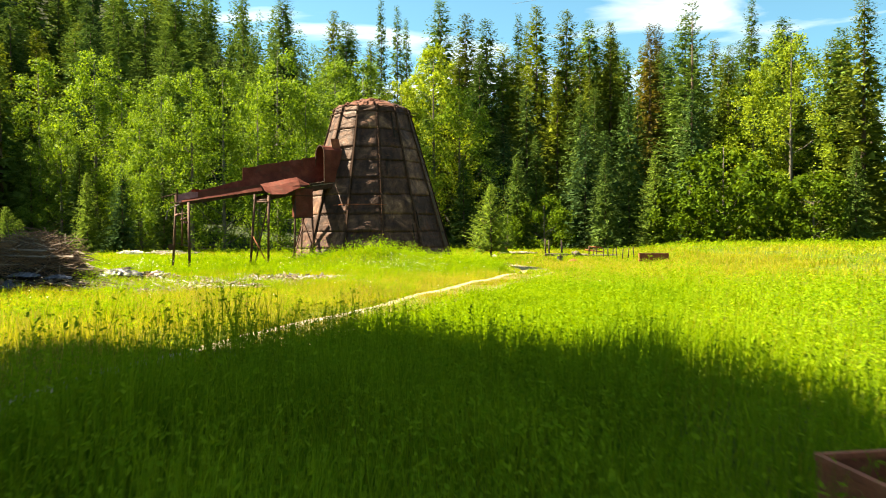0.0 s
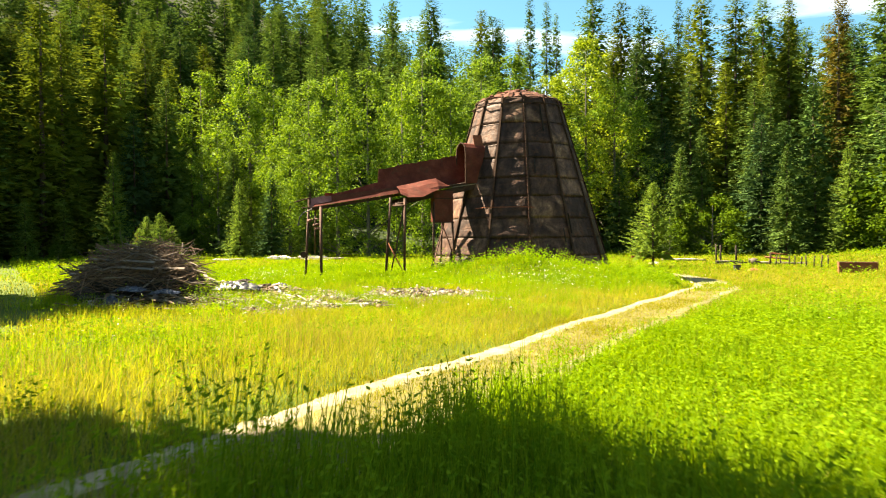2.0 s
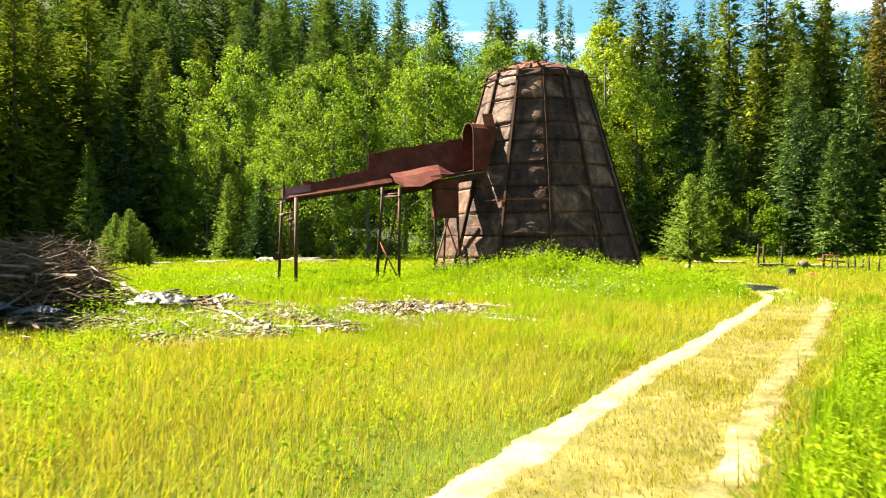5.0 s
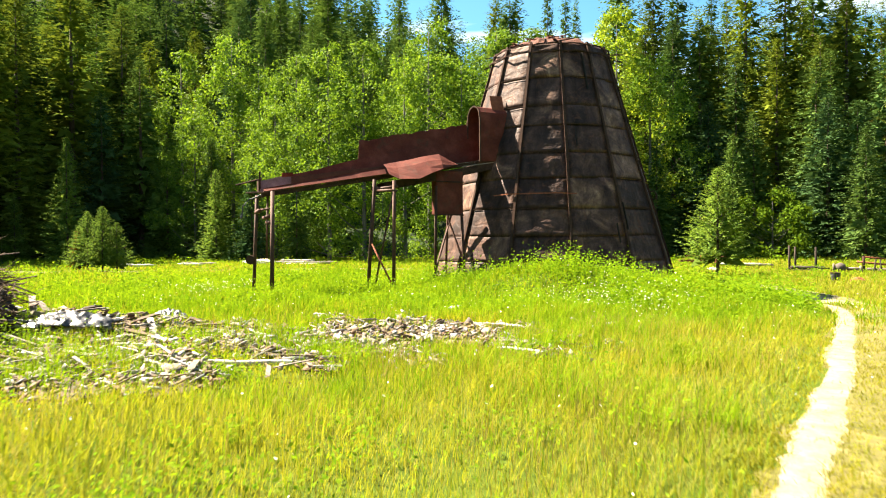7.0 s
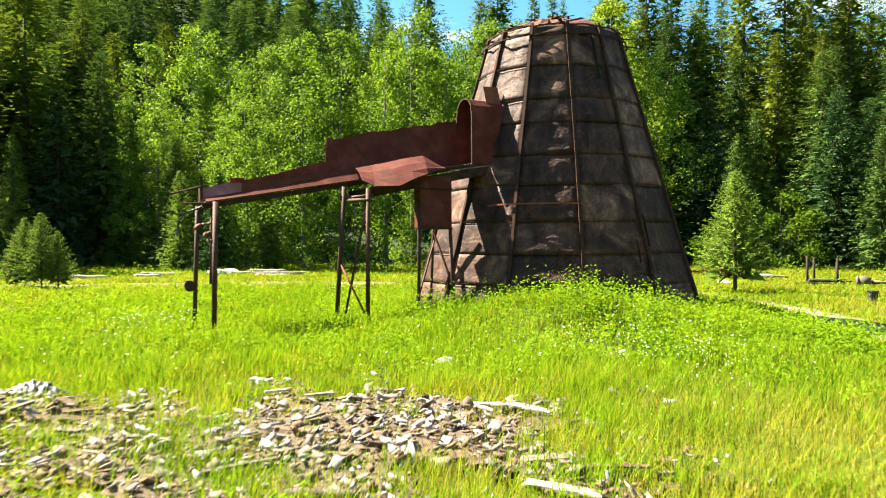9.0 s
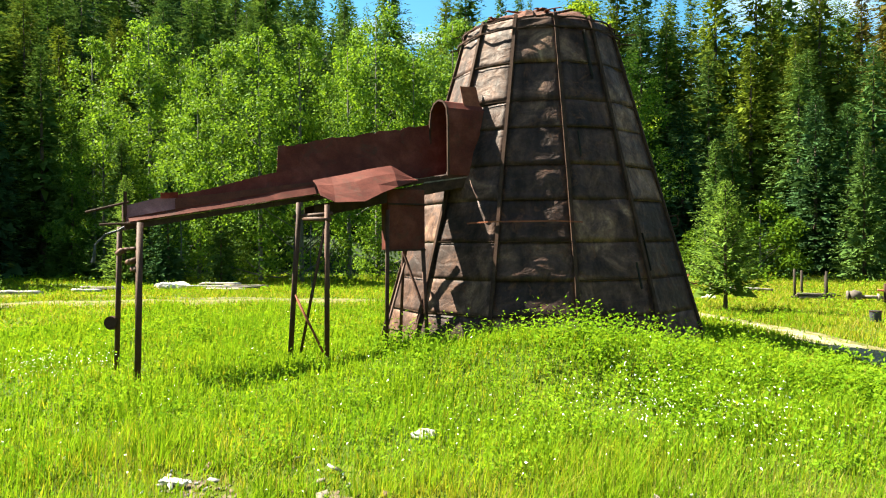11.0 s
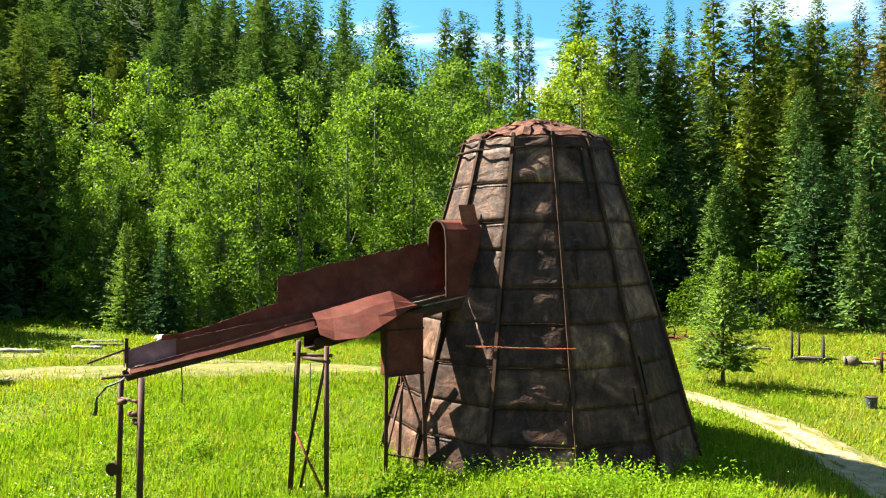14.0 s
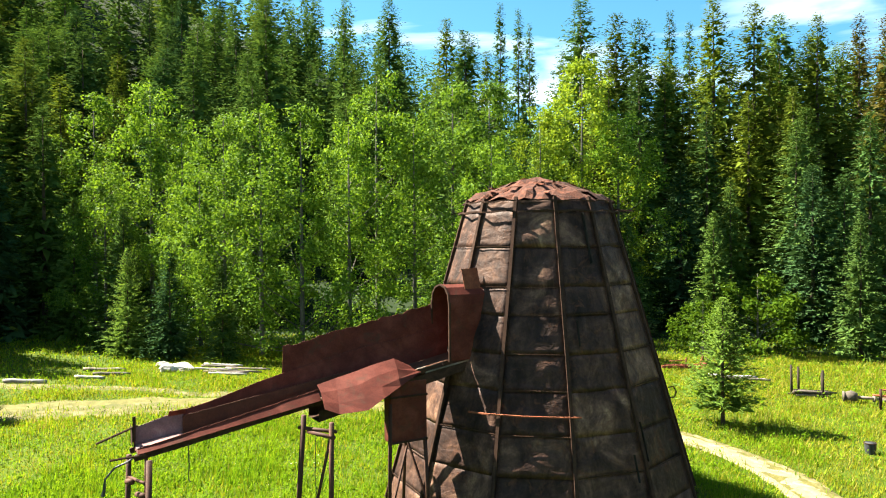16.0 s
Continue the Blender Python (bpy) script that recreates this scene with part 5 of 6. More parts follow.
grng = np.random.default_rng(9)
FIELD = (-75, 75, 1.5, 104)
x, y, d = scatter(grng, 380, 15, *FIELD, lambda x, y: clear_of(x, y) * (1 - 0.75 * lushness(x, y)) * (1 - 0.45 * smooth01((2.2 - off_road(x, y)) / 1.2)))
short = 0.30 + 0.70 * smooth01((off_road(x, y) - 0.9) / 1.6)
blades("meadow_grass", x, y, d, 0.36 * short, F_MEADOW, grng, "sunlit yellow-green meadow grass", 0.0030, 0.75)
x, y, d = scatter(grng, 150, 2, *FIELD, lambda x, y: clear_of(x, y) * np.clip(1.4 - off_road(x, y) / 9, 0.12, 1) * (1 - 0.93 * lushness(x, y)))
far_dry = grng.uniform(0, 1, (2, 9000))
fx, fy = -60 + 42 * far_dry[0], 62 + 13 * far_dry[1]
ok = (grng.random(9000) < clear_of(fx, fy)) & (np.minimum(from_line(fx, fy, BACK_LANE), from_line(fx, fy, WEST_LANE)) < 3.2)
x, y, d = np.append(x, fx[ok]), np.append(y, fy[ok]), np.append(d, np.full(ok.sum(), 34.0))
short = 0.25 + 0.75 * smooth01((off_road(x, y) - 0.9) / 1.6)
blades("dry_grass", x, y, d, 0.36 * short, F_DRY, grng, "straw-coloured dry grass along the track", 0.0022, 0.75)
x, y, d = scatter(grng, 720, 4, -9, 9, 3, 66, lambda x, y: clear_of(x, y) * smooth01((1.9 - off_road(x, y)) / 0.5) * (0.35 + 0.65 * smooth01(0.5 + 1.2 * np.sin(x * 2.1 + 1) * np.sin(y * 1.3 + 2))))
blades("road_grass", x, y, d, 0.115, F_ROAD, grng, "short worn grass between the wheel tracks", 0.004, 0.8)
x, y, d = scatter(grng, 85, 1.3, *FIELD, lambda x, y: clear_of(x, y) * (0.04 + 0.96 * lushness(x, y)) * smooth01((off_road(x, y) - 1.0) / 0.7))
rank = 1 + 0.55 * smooth01((15.5 - y) / 3) * smooth01((x + 9) / 3) + 0.35 * bell(x, y, -4.2, 46.8, 3.5, 3.5)
lumps = 1 + 0.55 * np.sin(1.7 * x + 1.2 * np.sin(0.9 * y)) * np.sin(1.5 * y + 0.8 * np.sin(1.3 * x)) * smooth01((y - 38) / 4)
weeds("clover_weeds", x, y, d, 0.56 * rank * lumps, F_LUSH, grng, "lush green clover and leafy weeds", 4, 0.024, 0.0016)
x, y, d = scatter(grng, 165, 8, *FIELD, lambda x, y: clear_of(x, y) * (0.07 + 0.93 * lushness(x, y)) * smooth01((off_road(x, y) - 1.0) / 0.7))
rank = 1 + 0.55 * smooth01((15.5 - y) / 3) * smooth01((x + 9) / 3)
blades("lush_grass", x, y, d, 0.50 * rank, F_LUSH, grng, "tall lush green grass among the weeds", 0.005, 0.4)
for name_, mat_, dens_, tall_, lab_ in (("berm_grass", F_LUSH, 125, 0.46, "thick green grass round the burner"), ("berm_meadow", F_MEADOW, 40, 0.34, "sunlit yellow-green grass round the burner")):
    n = int(dens_ * 36 * 32)
    x, y = grng.uniform(-28, 8, n), grng.uniform(36, 68, n)
    keep = grng.random(n) < clear_of(x, y) * np.interp(y, [36, 40, 56, 68], [0.3, 1, 0.8, 0.45]) * np.where((mat_ == F_LUSH) == (np.sin(x * 0.5 + 1.3 * np.sin(y * 0.31)) * np.sin(y * 0.43 + 0.9) > -0.25), 1.0, 0.45)
    keep &= grng.random(n) < 0.25 + 0.75 * smooth01((off_road(x, y) - 1.3) / 1.6)
    x, y = x[keep], y[keep]
    hummock = 0.62 + 0.55 * smooth01(0.5 + 0.8 * np.sin(1.9 * x + 1.3 * np.sin(1.1 * y)) * np.sin(1.6 * y + 0.9 * np.sin(1.4 * x))) * smooth01((off_road(x, y) - 0.8) / 2)
    blades(name_, x, y, from_line(x, y, EYE_LINE), tall_ * hummock, mat_, grng, lab_, 0.007, 0.55)
for name_, mat_, dens_, west_, lab_ in (("back_meadow", F_MEADOW, 38, 0.75, "yellow-green meadow grass behind the burner"), ("back_dry_grass", F_DRY, 16, 0.35, "straw-coloured grass behind the burner"), ("back_lush_grass", F_LUSH, 26, 1.0, "green grass behind the burner")):
    n = int(dens_ * 66 * 52)
    x, y = grng.uniform(-42, 24, n), grng.uniform(42, 94, n)
    east = smooth01((x - 1) / 4)
    near_burner = (x > -28) & (x < 5) & (y < 64)
    keep = (grng.random(n) < clear_of(x, y) * np.where(near_burner, 0.15, 1.0) * np.where(mat_ == F_LUSH, 1 - 0.7 * east, west_ + (1 - west_) * east)) & (off_road(x, y) > 0.9)
    x, y = x[keep], y[keep]
    blades(name_, x, y, from_line(x, y, EYE_LINE) * 0.6, 0.34 * (0.7 + 0.5 * smooth01(0.5 + np.sin(0.9 * x + np.sin(0.7 * y)) * np.sin(0.8 * y))), mat_, grng, lab_, 0.009, 0.6)
x, y, d = scatter(grng, 5, 5, -22, 6, 20, 60, lambda x, y: np.clip(0.55 * bell(x, y, -2.5, 43, 4, 4) + 0.10 * bell(x, y, -14, 41, 7, 5) + 0.05, 0, 1) * clear_of(x, y))
n = 340
fx, fy = -2.0 + 1.3 * grng.normal(0, 1, n), 43.2 + 1.2 * grng.normal(0, 1, n)
fx[220:], fy[220:] = -19.8 + 1.4 * grng.normal(0, 1, 120), 46.4 + 0.8 * grng.normal(0, 1, 120)
x, y, d = np.concatenate([x, fx]), np.concatenate([y, fy]), np.concatenate([d, from_line(fx, fy, EYE_LINE)])
weeds("daisies", x, y, d * 0.3, 0.62, F_FLOWER, grng, "small white daisies among the grass", 2, 0.026, 0.001)
x, y, d = scatter(grng, 75, 0.4, *FIELD, lambda x, y: clear_of(x, y) * (1 - 0.85 * lushness(x, y)) * smooth01((off_road(x, y) - 1.2) / 1.0) * (0.12 + 0.88 * smooth01((np.sin(x * 0.75 + 0.3) * np.sin(y * 0.58 + 1.9) + 0.3 * np.sin(x * 2.3 + y * 1.4) - 0.2) / 0.4)))
blades("seed_grass", x, y, d * 0.6, 0.48, F_SEED, grng, "tall grass gone to tan seed heads", 0.0026, 0.45)
n = 7000
y = 3.0 + 24.0 * grng.random(n) ** 1.35
edge = np.interp(y, ROAD_MID[:170, 1], ROAD_MID[:170, 0])
x = edge + np.interp(y, [3, 8, 11, 13, 27], [1.3, 1.1, 0.9, 1.5, 2.3]) + 6.5 * grng.random(n) ** 1.4
tall_ = np.interp(y, [3, 7, 11, 15, 27], [0.9, 1.15, 1.25, 0.8, 0.5]) * (0.85 + 0.3 * np.sin(x * 1.9 + 0.7) * np.sin(y * 1.4)) * np.clip(1.15 - 0.08 * (x - edge), 0.6, 1.1)
ok = np.hypot(x - 3.16, y - 4.4) > 1.1
weeds("tall_weeds", x[ok], y[ok], from_line(x[ok], y[ok], EYE_LINE), tall_[ok], F_LUSH, grng, "waist-high leafy green weeds beside the farm track", 13, 0.034, 0.001, True)
n = 26000
y = 3.0 + 27.0 * grng.random(n) ** 1.2
edge = np.interp(y, ROAD_MID[:170, 1], ROAD_MID[:170, 0])
x = edge + np.interp(y, [3, 9, 12, 30], [0.7, 0.7, 1.4, 2.0]) + 7.0 * grng.random(n) ** 1.3
tall_ = np.interp(y, [3, 7, 10, 14, 30], [0.95, 1.05, 1.05, 0.72, 0.5]) * (0.85 + 0.3 * np.sin(x * 1.7 + 0.4) * np.sin(y * 1.2)) * np.clip(0.70 + 0.30 * (x - edge - 0.5), 0.5, 1.0)
ok = np.hypot(x - 3.16, y - 4.4) > 1.1
blades("tall_grass", x[ok], y[ok], from_line(x[ok], y[ok], EYE_LINE), tall_[ok], F_LUSH, grng, "waist-high green grass beside the farm track", 0.006, 0.35)
m = 270
cx, cy = grng.uniform(-24, 3.5, m), grng.uniform(38, 54, m)
cx[:70], cy[:70] = -3.8 + 2.6 * grng.normal(0, 1, 70), 46.0 + 2.2 * grng.normal(0, 1, 70)
cx[150:190], cy[150:190] = grng.uniform(3, 16, 40), grng.uniform(14, 40, 40)
cx[190:], cy[190:] = grng.uniform(-17, -2, 80), grng.uniform(13, 32, 80)
cx[70:110], cy[70:110] = 2.6 + 0.8 * grng.normal(0, 1, 40), 45.0 + 1.9 * grng.normal(0, 1, 40)
big, rad_ = grng.uniform(0.6, 1.35, m), grng.uniform(0.18, 0.6, m)
big[190:] *= 0.55
k = grng.integers(0, m, 9600)
x, y = cx[k] + rad_[k] * grng.normal(0, 1, 9600), cy[k] + rad_[k] * grng.normal(0, 1, 9600)
ok = (np.hypot(x - BX, y - BY) > BR + 0.1) & (off_road(x, y) > 1.6)
weeds("rank_weeds", x[ok], y[ok], from_line(x[ok], y[ok], EYE_LINE), 0.72 * big[k][ok], F_LUSH, grng, "clumps of rank green weeds standing above the grass", 5, 0.034, 0.0014)
k = grng.integers(0, 360, 27000)
cx, cy = grng.uniform(-20, -1, 360), grng.uniform(27.0, 40, 360)
spread_ = grng.uniform(0.12, 0.42, 360)
x, y = cx[k] + spread_[k] * grng.normal(0, 1, 27000), cy[k] + spread_[k] * grng.normal(0, 1, 27000)
blades("chip_tufts", x, y, from_line(x, y, EYE_LINE), 0.42, F_LUSH, grng, "tufts of green grass growing through the wood chips", 0.005, 0.6)
n = 420
x, y = -14.1 + 0.5 * grng.normal(0, 1, n), 29.3 + 0.5 * grng.normal(0, 1, n)
x[200:], y[200:] = -21.6 + 0.8 * grng.normal(0, 1, 220), 28.6 + 1.2 * grng.normal(0, 1, 220)
weeds("heap_weeds", x, y, from_line(x, y, EYE_LINE) * 0.6, 0.85, F_LUSH, grng, "tuft of tall green weeds by the brush heap", 6, 0.03, 0.0008)


# ---------------- sawmill waste: chips, boards and the brush pile ----------------
drng = np.random.default_rng(31)
sx, sy = np.meshgrid(np.arange(-22, 0, 0.25), np.arange(26, 42, 0.25))
cover = debris(sx, sy) + 0.12 * drng.normal(0, 1, sx.shape)
idx = np.arange(sx.size).reshape(sx.shape)
quads = np.stack([idx[:-1, :-1], idx[:-1, 1:], idx[1:, 1:], idx[1:, :-1]], -1)
inside = (cover[:-1, :-1] > 0.5) & (cover[1:, 1:] > 0.45)
lump = 0.03 + 0.10 * debris(sx, sy) * (0.5 + 0.5 * np.sin(sx * 2.1) * np.sin(sy * 2.7)) + 0.015 * drng.normal(0, 1, sx.shape)
dv = np.stack([sx.ravel(), sy.ravel(), (height(sx, sy) + np.maximum(lump, 0.015)).ravel()], 1)
tagged(new("chip_soil", mesh_np("chip_soil", dv, quads[inside], M_DUFF, True)), "brown bark and rotten wood-chip soil in the meadow", "soil", kind="structure")


def boxes_mesh(name, P, D, L, W, T, rng, material):
    """Many small wedge-ended boards: places, directions, lengths, widths, thicknesses."""
    n = len(P)
    D = unit(D)
    S = unit(np.cross(D, np.stack([rng.normal(0, 0.6, n), rng.normal(0, 0.6, n), np.ones(n)], 1)))
    N = np.cross(S, D)
    c = []
    for e, s, t in ((-1, -1, -1), (-1, 1, -1), (-1, 1, 1), (-1, -1, 1), (1, -1, -1), (1, 1, -1), (1, 1, 1), (1, -1, 1)):
        end = (e * L * 0.5 * rng.uniform(0.8, 1.15, n))[:, None]
        c.append(P + D * end + S * (s * W * 0.5 * rng.uniform(0.65, 1.1, n))[:, None] + N * (t * T * 0.5)[:, None])
    v = np.stack(c, 1).reshape(-1, 3)
    base = np.array([[0, 3, 2, 1], [4, 5, 6, 7], [0, 1, 5, 4], [1, 2, 6, 5], [2, 3, 7, 6], [3, 0, 4, 7]])
    f = (np.arange(n)[:, None, None] * 8 + base).reshape(-1, 4)
    return mesh_np(name, v, f, material)


def litter(name, n, lo, hi, material, label, seed, power=1.5):
    rng = np.random.default_rng(seed)
    x, y = rng.uniform(-22, 0, n * 4), rng.uniform(26, 41.5, n * 4)
    keep = rng.random(n * 4) < debris(x, y) ** power
    x, y = x[keep][:n], y[keep][:n]
    m = len(x)
    L = lo + (hi - lo) * rng.random(m) ** 3.2
    W, T = np.minimum(L * rng.uniform(0.25, 0.95, m), 0.22), rng.uniform(0.008, 0.035, m)
    a = rng.uniform(0, 6.283, m)
    D = np.stack([np.cos(a), np.sin(a), rng.normal(0, 0.42, m)], 1)
    P = np.stack([x, y, height(x, y) + 0.06 + 0.07 * debris(x, y) + 0.06 * rng.random(m)], 1)
    tagged(new(name, boxes_mesh(name, P, D, L, W, T, rng, material)), label, "wood chips", kind="stuff")


litter("pale_wood_chips", 2300, 0.025, 0.26, M_PALEWOOD, "sun-bleached wood chips scattered over the soil", 41)
litter("grey_wood_chips", 1100, 0.03, 0.34, M_GREYWOOD, "weathered grey wood splinters scattered over the soil", 42)
litter("bark_chips", 2600, 0.02, 0.22, M_BROWNWOOD, "brown bark pieces scattered over the soil", 43)


def board(x, y, z, length, width, thick, turn, tip, material, name="board", label="weathered loose board lying on the chip soil", category="board"):
    bm = bmesh.new()
    rows = 7
    ends = [rnd.uniform(-0.06, 0.06) for _ in range(4)]
    secs = []
    for i in range(rows):
        f = i / (rows - 1) - 0.5
        bow = 0.03 * length * (0.25 - f * f)
        wv = width * (1 + 0.12 * math.sin(i * 2.1 + x))
        px = f * length
        secs.append([bm.verts.new((px + (ends[k] if i in (0, rows - 1) else 0), sgn * wv / 2, bow + t * thick / 2)) for k, (sgn, t) in enumerate(((-1, -1), (1, -1), (1, 1), (-1, 1)))])
    for a, b in zip(secs, secs[1:]):
        for k in range(4):
            bm.faces.new((a[k], a[(k + 1) % 4], b[(k + 1) % 4], b[k]))
    bm.faces.new(secs[0][::-1])
    bm.faces.new(secs[-1])
    ob = new(name, mesh_bm(name, bm, material))
    ob.matrix_basis = pose(x, y, z, rnd.uniform(-8, 8), -tip, turn)
    return tagged(ob, label, category, "loose boards")


def log(x, y, length, r, turn, material, label, name="log", lift=0.0, tip=0.0):
    bm = bmesh.new()
    pts = [Vector((length * (i / 5 - 0.5), r * 0.35 * math.sin(i * 1.3 + x), r * 0.15 * math.sin(i * 2.1))) for i in range(6)]
    pipe_bm(bm, pts, [r * k for k in (1.0, 1.04, 0.97, 0.95, 0.9, 0.84)], 10)
    ob = new(name, mesh_bm(name, bm, material, True))
    ob.matrix_basis = pose(x, y, gz(x, y) + r * 0.8 + lift, 0, -tip, turn)
    return tagged(ob, label, "log", "loose logs")


for k in range(46):
    bx_, by_ = rnd.uniform(-18, -3.5), rnd.uniform(29.2, 38)
    if debris(np.array(bx_), np.array(by_)) < 0.55:
        continue
    mat = rnd.choice((M_PALEWOOD, M_PALEWOOD, M_GREYWOOD, M_GREYWOOD, M_PALEWOOD, M_BROWNWOOD))
    lab = {"sun_bleached_wood": "sun-bleached short board lying on the chip soil", "weathered_grey_wood": "weathered grey board lying on the chip soil", "brown_bark_slab": "brown bark slab lying on the chip soil"}[mat.name]
    board(bx_, by_, gz(bx_, by_) + 0.16, rnd.uniform(0.35, 1.1), rnd.uniform(0.07, 0.2), rnd.uniform(0.02, 0.05), rnd.uniform(-40, 40), rnd.uniform(-7, 7), mat, label=lab)
log(-9.3, 30.5, 1.9, 0.06, 12, M_PALEWOOD, "pale stripped branch lying on the chip soil", lift=0.06)
log(-8.3, 31.1, 1.1, 0.075, 24, M_DARK, "charred black branch lying on the chip soil", lift=0.05)
log(-7.2, 31.9, 1.0, 0.06, 8, M_GREYWOOD, "grey stripped branch lying on the chip soil", lift=0.05)
log(-11.4, 34.5, 1.8, 0.05, -14, M_GREYWOOD, "grey stripped branch lying on the chip soil", lift=0.05)
log(-13.6, 30.6, 2.4, 0.05, 8, M_PALEWOOD, "pale stripped branch lying on the chip soil", lift=0.05)

# the brush pile
PX, PY = -17.9, 30.7
pile = thing("brush_pile", "large heap of grey dry branches, boards and roots", "brush pile", (PX, PY, gz(PX, PY)))


def pile_top(u, v):
    return 1.85 * max(0.0, 1 - (u / 2.6) ** 2 - ((v - 0.4) / (2.2 if v > 0.4 else 3.6)) ** 2) ** 0.66


def stick(scale, lift, r0):
    a, q = rnd.uniform(0, 6.283), math.sqrt(rnd.random()) * 0.98
    u, v = 2.5 * q * math.cos(a), -0.3 + 2.6 * q * math.sin(a)
    z = pile_top(u, v) * rnd.uniform(0.68, 1.10) + lift
    turn = rnd.gauss(0.1, 0.75)
    length = rnd.uniform(0.8, 2.3) * scale
    slope = rnd.gauss(0, 0.30) - 0.18 * u / 2.8 * math.cos(turn)
    d = Vector((math.cos(turn), math.sin(turn), slope)).normalized() * length
    p = Vector((u, v, max(0.05, z)))
    bend = Vector((rnd.gauss(0, 0.06), rnd.gauss(0, 0.06), rnd.gauss(0, 0.07))) * length
    s, e = p - d * 0.5, p + d * 0.5
    s.z, e.z = max(0.04, s.z), max(0.04, e.z)
    return [s, p + bend, e], r0 * rnd.uniform(0.5, 1.4)


for k in range(36):
    bm = bmesh.new()
    a = Vector((rnd.uniform(-1.6, 1.2), rnd.uniform(-0.8, 0.9), 0))
    a.z = pile_top(a.x, a.y) * 0.8
    d = Vector((rnd.gauss(0.25, 0.7), rnd.gauss(0, 0.5), rnd.uniform(0.35, 0.9))).normalized() * rnd.uniform(0.6, 1.15)
    pipe_bm(bm, [a, a + d * 0.5 + Vector((rnd.gauss(0, 0.05), 0, rnd.gauss(0, 0.05))), a + d], [0.022, 0.015, 0.006], 5)
    part("branch", mesh_bm("branch", bm, rnd.choice((M_GREYWOOD, M_BROWNWOOD))), pile)
for k in range(170):
    bm = bmesh.new()
    pts, r = stick(1.0, 0.05, 0.028)
    pipe_bm(bm, pts, [r, r * 0.85, r * 0.45], 5)
    part("branch", mesh_bm("branch", bm, rnd.choice((M_GREYWOOD, M_BROWNWOOD, M_BARK, M_BROWNWOOD))), pile)
bm = bmesh.new()
for k in range(1000):
    pts, r = stick(1.0, rnd.uniform(-0.25, 0.12), 0.013)
    pipe_bm(bm, pts, [r, r * 0.8, r * 0.3], 3, False)
twigs = part("twig_tangle", mesh_bm("twig_tangle", bm, M_BROWNWOOD), pile, "tangled thin grey twigs")
twigs["kind"] = "stuff"
# lumpy core that fills the heap, in the liner's near-black colour
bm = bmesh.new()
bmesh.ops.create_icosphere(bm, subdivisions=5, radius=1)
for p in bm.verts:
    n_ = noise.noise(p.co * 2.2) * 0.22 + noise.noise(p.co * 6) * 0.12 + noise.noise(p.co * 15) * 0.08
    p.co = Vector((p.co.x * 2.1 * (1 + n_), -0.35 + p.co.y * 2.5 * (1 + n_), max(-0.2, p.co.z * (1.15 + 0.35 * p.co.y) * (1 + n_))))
part("core", mesh_bm("core", bm, M_LINER), pile, "dark lumpy core of the heap")
for u, v, length, turn, z in ((0.3, -1.75, 3.0, -6, 1.36), (0.9, -2.05, 2.1, -8, 1.10), (-0.2, -0.7, 1.0, -30, 1.62), (1.3, -0.9, 0.9, 70, 1.35), (-0.9, -1.9, 1.6, 10, 0.85), (1.7, -0.9, 1.2, 12, 1.05)):
    bm = bmesh.new()
    d = Vector((math.cos(radians(turn)), math.sin(radians(turn)), -0.04)) * length / 2
    beam_bm(bm, Vector((u, v, z)) - d, Vector((u, v, z)) + d, 0.11, 0.035, (0.2, -0.5, 0.8))
    part("board", mesh_bm("board", bm, M_GREYWOOD), pile, "weathered grey board")


def crumpled(name, x, y, z, w, l, h, material, label, seed, turn=0):
    """A crushed plastic sheet that stands in folds."""
    bm = bmesh.new()
    o = Vector((seed * 3.1, seed * 1.7, 0))
    grid = []
    for i in range(31):
        row = []
        for j in range(25):
            u, v = i / 30 - 0.5, j / 24 - 0.5
            hump = max(0, 1 - 3.4 * (u * u + v * v))
            warp = noise.noise(o + Vector((u * 3, v * 3, 0))) * 1.6
            fold = abs((u * 6 + v * 2.5 + warp) % 1 - 0.5) * 1.3 + abs((u * 3 - v * 7 + 2 * warp) % 1 - 0.5) * 0.9 - 0.5 + 0.3 * noise.noise(o + Vector((u * 9, v * 9, 4)))
            row.append((u * w * (1 + 0.2 * fold), v * l * (1 + 0.2 * fold), h * hump * (0.75 + 0.38 * fold) + 0.10 * h * fold + 0.03))
        grid.append(row)
    sheet_bm(bm, grid, 0.006)
    ob = new(name, mesh_bm(name, bm, material, True))
    ob.matrix_basis = pose(x, y, z, 0, 0, turn)
    return tagged(ob, label, "plastic sheet", "plastic rubbish")


crumpled("plastic_sheet", -14.7, 32.2, gz(-14.7, 32.2) + 0.12, 1.9, 1.2, 0.34, M_TARP, "crumpled grey plastic sheet on the waste heap", 1, 20)
crumpled("plastic_sheet", -14.2, 35.2, gz(-14.2, 35.2) + 0.10, 1.0, 0.6, 0.28, M_TARP, "crumpled grey plastic sheet on the waste heap", 2, 10)
crumpled("plastic_sheet", -16.6, 28.1, gz(-16.6, 28.1) + 0.42, 1.3, 0.7, 0.2, M_BLUETARP, "crumpled blue-grey plastic at the foot of the brush", 3, -10)
crumpled("plastic_sheet", -15.4, 28.3, gz(-15.4, 28.3) + 0.40, 1.0, 0.6, 0.18, M_BLUETARP, "crumpled blue-grey plastic at the foot of the brush", 5, 25)
crumpled("plastic_bag", -16.5, 26.9, gz(-16.5, 26.9) + 0.12, 0.5, 0.4, 0.35, M_BLUETARP, "pale blue plastic bag in the grass by the brush", 4)
